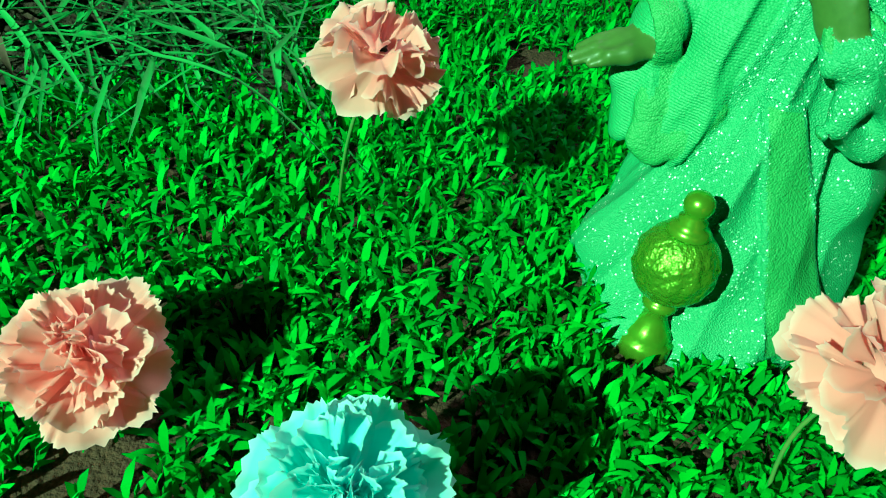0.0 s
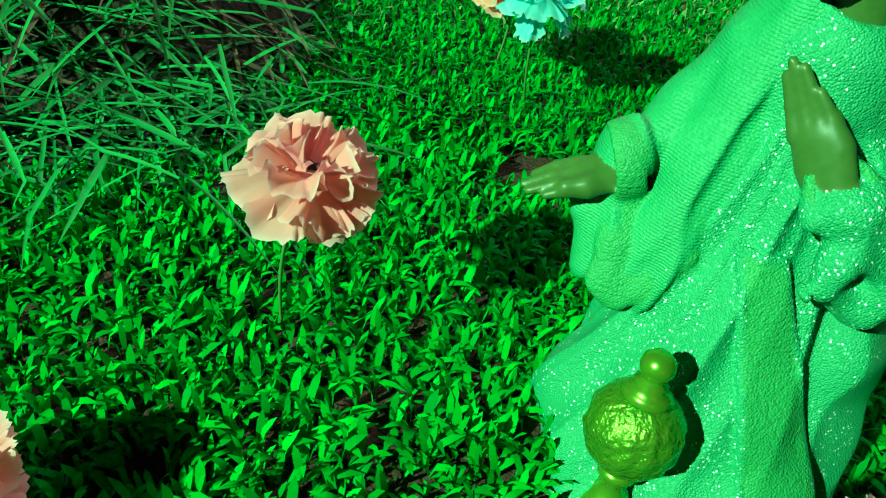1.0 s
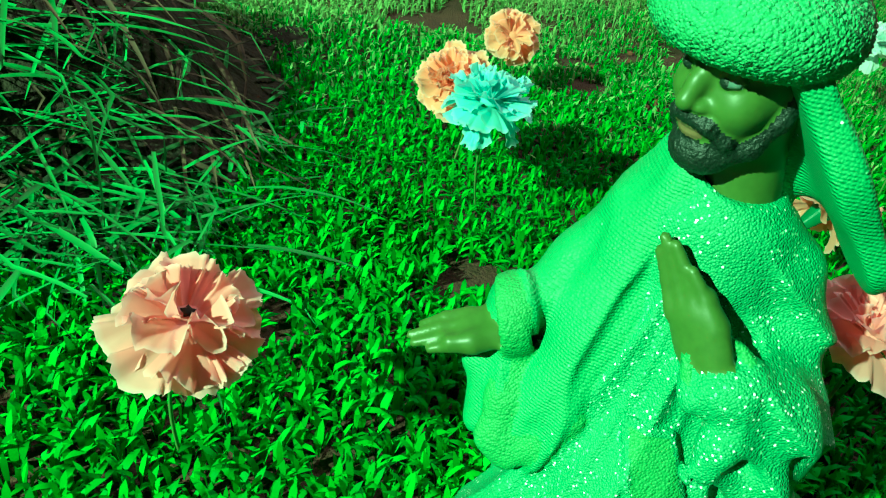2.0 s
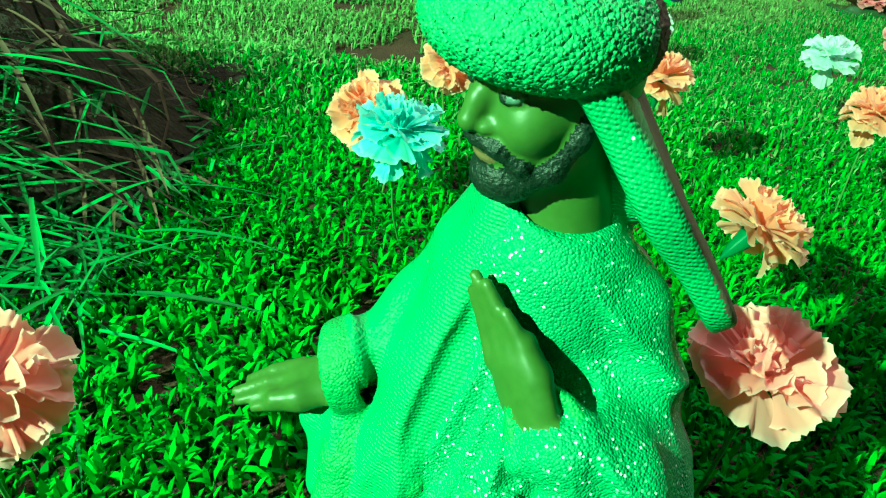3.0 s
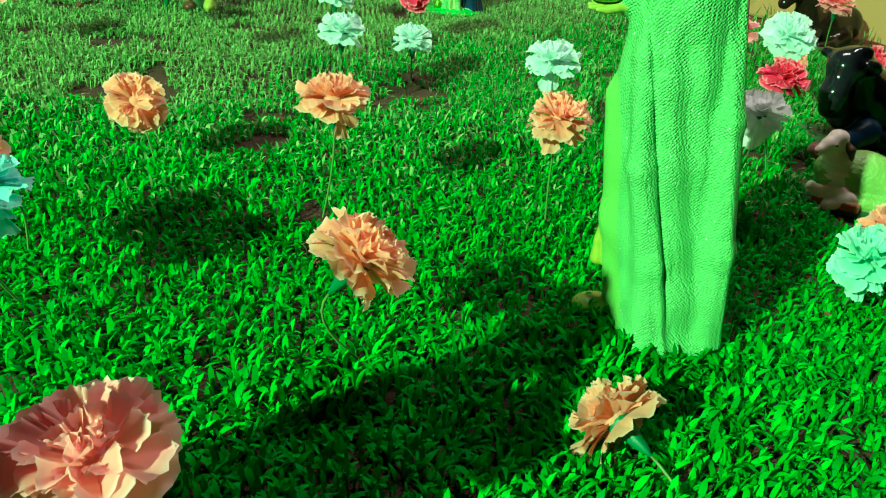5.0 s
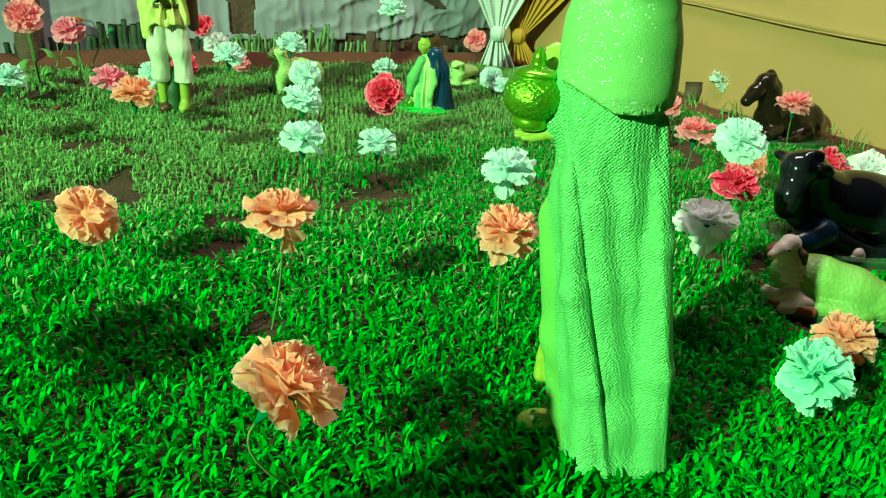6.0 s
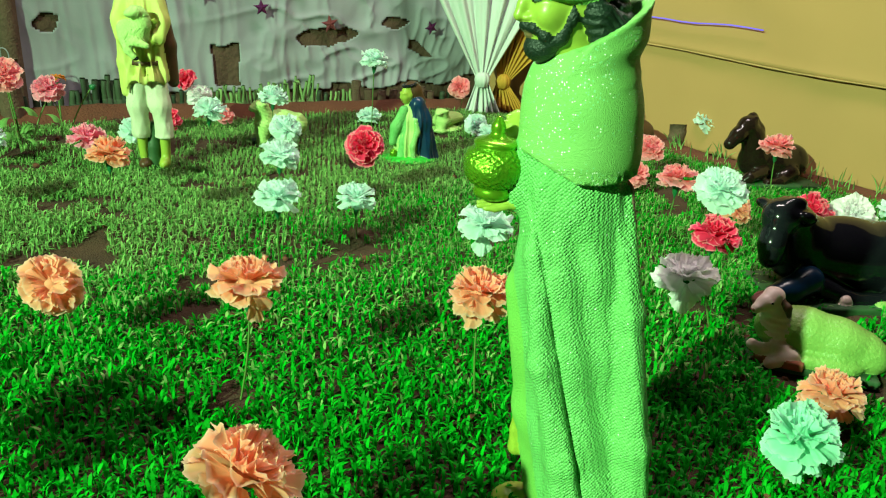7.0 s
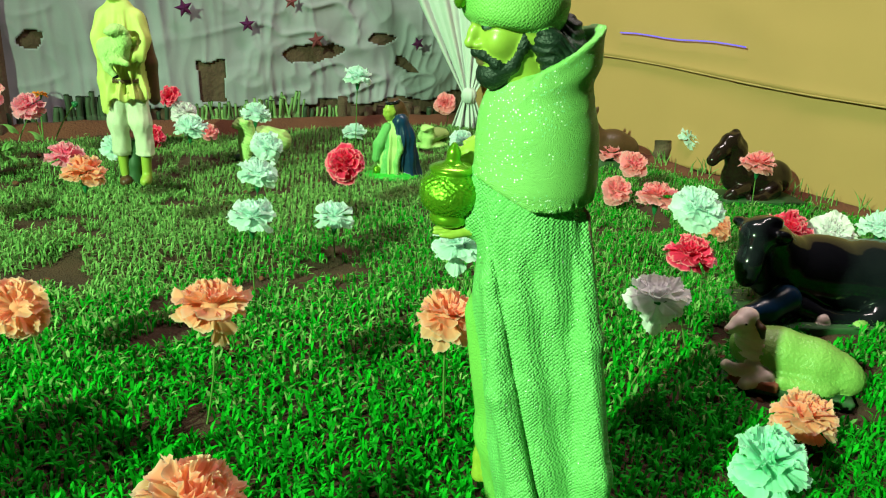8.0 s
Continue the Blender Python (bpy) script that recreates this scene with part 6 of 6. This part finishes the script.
# ---- living marigolds by the pole ----
def marigold(foot, top, size, mat, petals, label, leaves=0):
    rnd = random.Random(int(foot[0] * 1000) + 99)
    thing = tagged(new("marigold"), label, "marigold", "marigolds at the bed edge")
    thing.location = (foot[0], foot[1], 0)
    T = Vector(top) - Vector((foot[0], foot[1], 0))
    mid = Vector((T.x * 0.35, T.y * 0.35, T.z * 0.55))
    pts = [Vector((0, 0, -0.02)) * (1 - t) ** 2 + 2 * t * (1 - t) * mid + t * t * T for t in [k / 8 for k in range(9)]]
    v, f = tube(pts, [0.0022] * 9, 6)
    part("stem", mesh_of("stem", v, f, [M["stem"]]), thing)
    v, f = lathe([(0.003, -0.012), (0.008, -0.006), (0.009, 0.002), (0.004, 0.005)], 12)
    part("calyx", mesh_of("calyx", v, f, [M["calyx"]]), thing, m=Matrix.Translation(T))
    if petals:
        pv, pf = petal(rnd.randrange(99), 1.0, 0.35, 20, 0.5, 0.08, cols=15)
        me = mesh_of("petal", pv, pf, [mat])
        for k in range(petals):
            layer = k / petals
            m = Matrix.Translation(T) @ Euler((0, -0.9 * layer, k * 2.4)).to_matrix().to_4x4() @ Matrix.Scale(size * (0.55 - 0.2 * layer), 4)
            part("petal", me, thing, m=m)
    for k in range(leaves):
        pv, pf = petal(k + 40, 1.0, 0.28, 25, 0.7, 0.03, cols=11)
        m = Matrix.Translation(pts[1 + k % 4]) @ Euler((0, 0, k * 2.1)).to_matrix().to_4x4() @ Matrix.Scale(rnd.uniform(0.035, 0.06), 4)
        part("leaf", mesh_of("leaf", pv, pf, [M["grass_pale"]]), thing, m=m)


marigold((-0.19, 2.58), (-0.195, 2.60, 0.165), 0.045, M["orange"], 16, "orange marigold on a bent pale stalk")
marigold((-0.18, 2.57), (-0.10, 2.59, 0.150), 0.02, M["orange"], 0, "unopened marigold bud on a pale stalk")
marigold((-0.27, 2.50), (-0.275, 2.46, 0.20), 0.055, M["orange"], 18, "orange marigold with wilting leaves", 6)
marigold((-0.25, 2.50), (-0.19, 2.56, 0.15), 0.03, M["stem"], 8, "pale green marigold bud on a stalk", 4)


# ---- hay heap ----
def hay():
    rnd = random.Random(11)
    cx, cy, rx, ry, high = -0.55, 1.12, 0.42, 0.37, 0.26

    def heap(x, y):
        q = (abs(x - cx) / rx) ** 2.4 + (abs(y - cy) / ry) ** 2.4
        return high * max(0.0, 1 - q) ** 1.5
    n = 40
    verts, faces = [], []
    for i in range(n):
        for j in range(n):
            x, y = cx + rx * 1.02 * (2 * i / (n - 1) - 1), cy + ry * 1.02 * (2 * j / (n - 1) - 1)
            verts.append((x, y, heap(x, y) * 0.94 + 0.008 + 0.008 * math.sin(31 * x) * math.sin(27 * y)))
    for i in range(n - 1):
        for j in range(n - 1):
            faces.append((i * n + j, (i + 1) * n + j, (i + 1) * n + j + 1, i * n + j + 1))
    root = tagged(new("hay_heap"), "heap of cut grass hay with loose bent blades", "hay", kind="stuff")
    # near-black core sheet stands in for the shade deep between the blades
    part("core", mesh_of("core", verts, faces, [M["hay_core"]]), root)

    def blade(p, d, length, width, bend, kink, sides=9):
        v, f = [], []
        d = Vector(d).normalized()
        side = d.cross(Vector((rnd.uniform(-0.4, 0.4), rnd.uniform(-0.4, 0.4), 1))).normalized()
        q = Vector(p)
        kat = rnd.randrange(3, sides - 2)
        for k in range(sides):
            t = k / (sides - 1)
            w = width * (0.55 + 0.45 * math.sin(math.pi * min(1, t * 1.25 + 0.1))) * (1 if t < 0.8 else max(0.12, (1 - t) * 5))
            fold = d.cross(side) * w * 0.35
            v += [q - side * w, q + fold, q + side * w]
            d = (d + Vector((0, 0, -bend)) + side * rnd.uniform(-0.05, 0.05)).normalized()
            if kink and k == kat:
                d = (d + Vector((rnd.uniform(-0.9, 0.9), rnd.uniform(-0.9, 0.9), rnd.uniform(-0.8, 0.1)))).normalized()
                side = d.cross(Vector((0.1, 0.2, 1))).normalized()
            q = q + d * length / (sides - 1)
            ground_z = 0.012
            if q.z < ground_z:
                q.z = ground_z
                d.z = max(d.z, 0)
        for k in range(sides - 1):
            a = k * 3
            f += [(a, a + 1, a + 4, a + 3), (a + 1, a + 2, a + 5, a + 4)]
        return v, f

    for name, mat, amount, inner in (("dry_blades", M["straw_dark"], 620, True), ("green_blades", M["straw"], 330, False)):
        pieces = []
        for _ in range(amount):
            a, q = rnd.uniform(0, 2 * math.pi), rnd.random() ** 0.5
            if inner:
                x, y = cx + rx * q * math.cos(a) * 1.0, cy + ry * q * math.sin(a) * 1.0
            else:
                a = rnd.gauss(-0.85, 0.6)
                q = rnd.uniform(0.60, 1.08)
                x, y = cx + rx * q * math.cos(a), cy + ry * q * math.sin(a)
            z = heap(x, y) + rnd.uniform(-0.01, 0.03)
            w = rnd.uniform(0, 2 * math.pi)
            pieces.append(blade((x, y, max(z, 0.014)), (math.cos(w), math.sin(w), rnd.uniform(-0.25, 0.30)), rnd.uniform(0.06, 0.19), rnd.uniform(0.0018, 0.0042), rnd.uniform(0.02, 0.12), rnd.random() < 0.75))
        v, f, _ids = merged(*pieces)
        part(name, mesh_of(name, v, f, [mat]), root)
    pieces = []
    for _ in range(270):
        x, y = rnd.gauss(-0.27, 0.085), rnd.gauss(0.86, 0.075)
        w = rnd.uniform(0, 2 * math.pi)
        pieces.append(blade((x, y, max(0.018, heap(x, y)) + rnd.uniform(0.0, 0.05)), (math.cos(w), math.sin(w), rnd.uniform(-0.15, 0.4)), rnd.uniform(0.07, 0.17), rnd.uniform(0.0013, 0.0032), rnd.uniform(0.02, 0.10), rnd.random() < 0.8))
    v, f, _ids = merged(*pieces)
    part("front_blades", mesh_of("front_blades", v, f, [M["straw"]]), root)
    # loose blades fallen on the grass in front of the heap
    for p, d, length, width in (
        ((-0.335, 0.735, 0.03), (1, -0.18, 0.0), 0.115, 0.0036), ((-0.335, 0.752, 0.05), (0.35, -0.65, -0.08), 0.10, 0.0034),
        ((-0.25, 0.80, 0.09), (0.55, -0.25, 0.1), 0.16, 0.0030), ((-0.17, 0.86, 0.10), (0.25, -0.6, -0.3), 0.10, 0.0034),
        ((-0.29, 0.90, 0.13), (0.7, -0.5, 0.2), 0.20, 0.0030), ((-0.22, 0.92, 0.10), (0.9, 0.1, 0.15), 0.17, 0.0028),
        ((-0.40, 0.72, 0.08), (0.6, 0.3, 0.1), 0.22, 0.0034), ((-0.43, 0.63, 0.03), (0.7, -0.5, 0.05), 0.12, 0.0032),
        ((-0.38, 0.80, 0.14), (0.5, -0.55, 0.0), 0.20, 0.0036), ((-0.28, 0.78, 0.05), (0.8, 0.5, 0.3), 0.20, 0.0028),
        ((-0.20, 0.80, 0.04), (0.9, 0.25, 0.25), 0.16, 0.0026), ((-0.35, 0.85, 0.20), (0.5, -0.4, -0.5), 0.22, 0.0034),
        ((-0.20, 1.02, 0.13), (0.7, -0.5, 0.1), 0.15, 0.0032), ((-0.24, 1.10, 0.20), (0.8, -0.2, -0.1), 0.14, 0.0036),
    ):
        v, f = blade(p, d, length, width * 0.7, 0.06, rnd.random() < 0.6, 11)
        part("hay_blade", mesh_of("hay_blade", v, f, [M["straw"]]), root)


hay()


# ---- sown grass ----
def seedlings():
    rs = np.random.RandomState(4)
    zones = (  # x0, x1, y0, y1, leaves a square metre, leaf length
        (-0.60, 1.35, 0.15, 0.95, 33000, 0.0220), (-0.95, 1.95, 0.95, 1.6, 36000, 0.0170),
        (-0.95, 2.2, 1.6, 2.3, 38000, 0.0145), (-0.95, 2.2, 2.3, 3.25, 33000, 0.0125))
    P, L = [], []
    for x0, x1, y0, y1, dens, length in zones:
        n = int((x1 - x0) * (y1 - y0) * dens)
        p = np.stack([rs.uniform(x0, x1, n), rs.uniform(y0, y1, n)], 1)
        P.append(p)
        L.append(np.full(n, length))
    P, L = np.concatenate(P), np.concatenate(L)
    # leaves grow in small tufts
    tuft = np.stack([np.floor(P[:, 0] / 0.013), np.floor(P[:, 1] / 0.013)], 1)
    jx = np.sin(tuft[:, 0] * 12.9 + tuft[:, 1] * 78.2) * 43758.5
    jy = np.sin(tuft[:, 0] * 39.3 + tuft[:, 1] * 11.1) * 24634.6
    seat = (tuft + 0.5) * 0.013 + 0.010 * np.stack([jx - np.floor(jx) - 0.5, jy - np.floor(jy) - 0.5], 1)
    P = P * 0.45 + seat * 0.55
    x, y = P[:, 0], P[:, 1]
    cover = 0.55 * value_noise(x * 9, y * 9, 31) + 0.45 * value_noise(x * 26, y * 26, 32)
    rows = value_noise(x * 3.2 + 0.5 * y, y * 7.5, 33)
    limit = 0.16 + 0.07 * smooth01(y, 0.9, 1.4) + 0.16 * smooth01(y, 1.0, 1.7) * smooth01(rows, 0.58, 0.76)
    bare = 1.5 * np.exp(-(((x + 0.23) / 0.15) ** 2 + ((y - 0.36) / 0.10) ** 2)) + 0.5 * np.exp(-(((x + 0.12) / 0.05) ** 2 + ((y - 0.43) / 0.05) ** 2))
    bare = bare + 0.8 * np.exp(-(((x - 0.56) / 0.14) ** 2 + ((y - 1.42) / 0.06) ** 2)) + 0.7 * np.exp(-(((x - 0.62) / 0.08) ** 2 + ((y - 1.83) / 0.04) ** 2))
    bare = bare + 0.35 * np.exp(-(((x - 0.10) / 0.22) ** 2 + ((y - 1.90) / 0.05) ** 2)) + 0.6 * np.exp(-(((x - 0.43) / 0.05) ** 2 + ((y - 1.22) / 0.04) ** 2))
    keep = (cover > limit + 0.30 * bare) & (y < bed_edge(x) - 0.02 + 0.03 * rs.uniform(-1, 1, len(x))) & (wall_gap(x, y) > 0.13 + 0.02 * rs.uniform(-1, 1, len(x)))
    heap = (np.abs(x + 0.55) / 0.43) ** 3 + (np.abs(y - 1.12) / 0.37) ** 3 + 0.25 * (value_noise(x * 22, y * 22, 51) - 0.5)
    keep &= heap > 1
    for ex, ey, rx, ry in ((0.2, 0.55, 0.08, 0.08), (0.1385, 0.472, 0.026, 0.027), (0.80, 0.955, 0.05, 0.04), (1.285, 1.27, 0.11, 0.045), (1.53, 1.53, 0.2, 0.06), (1.82, 2.30, 0.12, 0.05)):
        keep &= ((x - ex) / rx) ** 2 + ((y - ey) / ry) ** 2 > 1
    x, y, L = x[keep], y[keep], L[keep]
    n = len(x)
    az = rs.uniform(0, 2 * np.pi, n)
    lean = rs.uniform(0.22, 0.95, n) * (1 + 0.25 * smooth01(y, 1.2, 1.9))
    length = L * rs.uniform(0.6, 1.35, n)
    width = length * rs.uniform(0.085, 0.122, n) * (1 - 0.2 * smooth01(y, 1.3, 1.8))
    lift = rs.uniform(0.002, 0.012, n)
    d = np.stack([np.cos(az), np.sin(az)], 1)
    side = np.stack([-d[:, 1], d[:, 0]], 1)
    z0 = soil_height(x, y)
    verts = np.zeros((n, 8, 3))
    ts, ws = (0.0, 0.30, 0.68, 1.0), (0.40, 1.0, 0.90, 0.08)
    for k, (t, w) in enumerate(zip(ts, ws)):
        reach = length * lean * (t ** 1.4) * 0.95
        rise = lift * min(1.0, t * 4) + length * (t * (1.05 - 0.55 * lean) - 0.42 * lean * t ** 2.5)
        for s, q in ((-1, 0), (1, 1)):
            verts[:, 2 * k + q, 0] = x + d[:, 0] * reach + side[:, 0] * width * w * s
            verts[:, 2 * k + q, 1] = y + d[:, 1] * reach + side[:, 1] * width * w * s
            verts[:, 2 * k + q, 2] = z0 + rise + (0.15 * width * w if s > 0 else -0.1 * width * w)
    base = (np.arange(n) * 8)[:, None, None]
    quad = np.array([[2 * k, 2 * k + 1, 2 * k + 3, 2 * k + 2] for k in range(3)])[None]
    F = (base + quad).reshape(-1, 4)
    # leaves pale towards the back left, standing in for less green light there
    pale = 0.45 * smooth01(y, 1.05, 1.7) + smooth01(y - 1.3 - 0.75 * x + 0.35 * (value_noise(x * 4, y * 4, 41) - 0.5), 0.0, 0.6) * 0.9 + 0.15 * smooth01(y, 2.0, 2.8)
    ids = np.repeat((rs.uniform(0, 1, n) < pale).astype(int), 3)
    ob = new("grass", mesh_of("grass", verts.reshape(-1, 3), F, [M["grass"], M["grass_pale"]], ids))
    tagged(ob, "dense short sown grass seedlings with broad green leaves", "grass", kind="stuff")


seedlings()


# ---- crumbs of soil on the bed, thin grass by the ochre wall ----
def crumbs():
    rnd = random.Random(77)
    lumps = []
    for _ in range(420):
        x, y = rnd.uniform(-0.4, 1.9), rnd.uniform(0.95, 2.75)
        if rnd.random() < 0.35:
            x, y = rnd.gauss(0.57, 0.16), rnd.gauss(1.42, 0.09)
        elif rnd.random() < 0.12:
            x, y = rnd.gauss(1.14, 0.05), rnd.gauss(1.36, 0.03)
        if y > bed_edge(x) or wall_gap(x, y) < 0.1:
            continue
        r = rnd.uniform(0.0025, 0.0075)
        z = float(soil_height(np.array(x), np.array(y))) + r * 0.8
        v, f = lathe([(0.25, -0.8), (0.85, -0.4), (1.0, 0.1), (0.7, 0.6), (0.2, 0.85)], 7)
        spin, tilt = rnd.uniform(0, 6.28), rnd.uniform(-0.5, 0.5)
        m = Matrix.Translation((x, y, z)) @ Euler((tilt, tilt * 0.7, spin)).to_matrix().to_4x4() @ Matrix.Diagonal((r * rnd.uniform(0.8, 1.5), r, r * rnd.uniform(0.6, 1.0), 1))
        lumps.append(([m @ (Vector(p) * rnd.uniform(0.82, 1.12)) for p in v], f))
    v, f, _ids = merged(*lumps)
    tagged(new("soil_crumbs", mesh_of("soil_crumbs", v, f, [M["red_soil"]], smooth=False)), "red brown crumbs of soil scattered in the grass", "soil", kind="stuff")


crumbs()


def wall_grass():
    rnd = random.Random(31)
    blades = []
    for s_at, reach in ((0.98, 0.05), (1.12, 0.04), (1.30, 0.09), (1.40, 0.06), (1.55, 0.09), (1.72, 0.08)):
        for _ in range(13):
            p = YELLOW_A + wall_dir * (s_at + rnd.gauss(0, reach * 0.5)) + wall_in * rnd.uniform(0.06, 0.11)
            z = float(soil_height(np.array(p.x), np.array(p.y)))
            high, lean = rnd.uniform(0.018, 0.055), Vector((rnd.uniform(-0.6, 0.6), rnd.uniform(-0.6, 0.6), 1)) 
            rows = [Vector((p.x, p.y, z - 0.003)) + Vector((lean.x * t * t, lean.y * t * t, t)) * high for t in (0, 0.35, 0.7, 1.0)]
            blades.append(tube(rows, [0.0014, 0.0018, 0.0014, 0.0003], 4))
    v, f, _ids = merged(*blades)
    tagged(new("wall_grass", mesh_of("wall_grass", v, f, [M["grass_pale"]])), "thin pale grass sprouting from red soil by the wall", "grass", kind="stuff")


wall_grass()
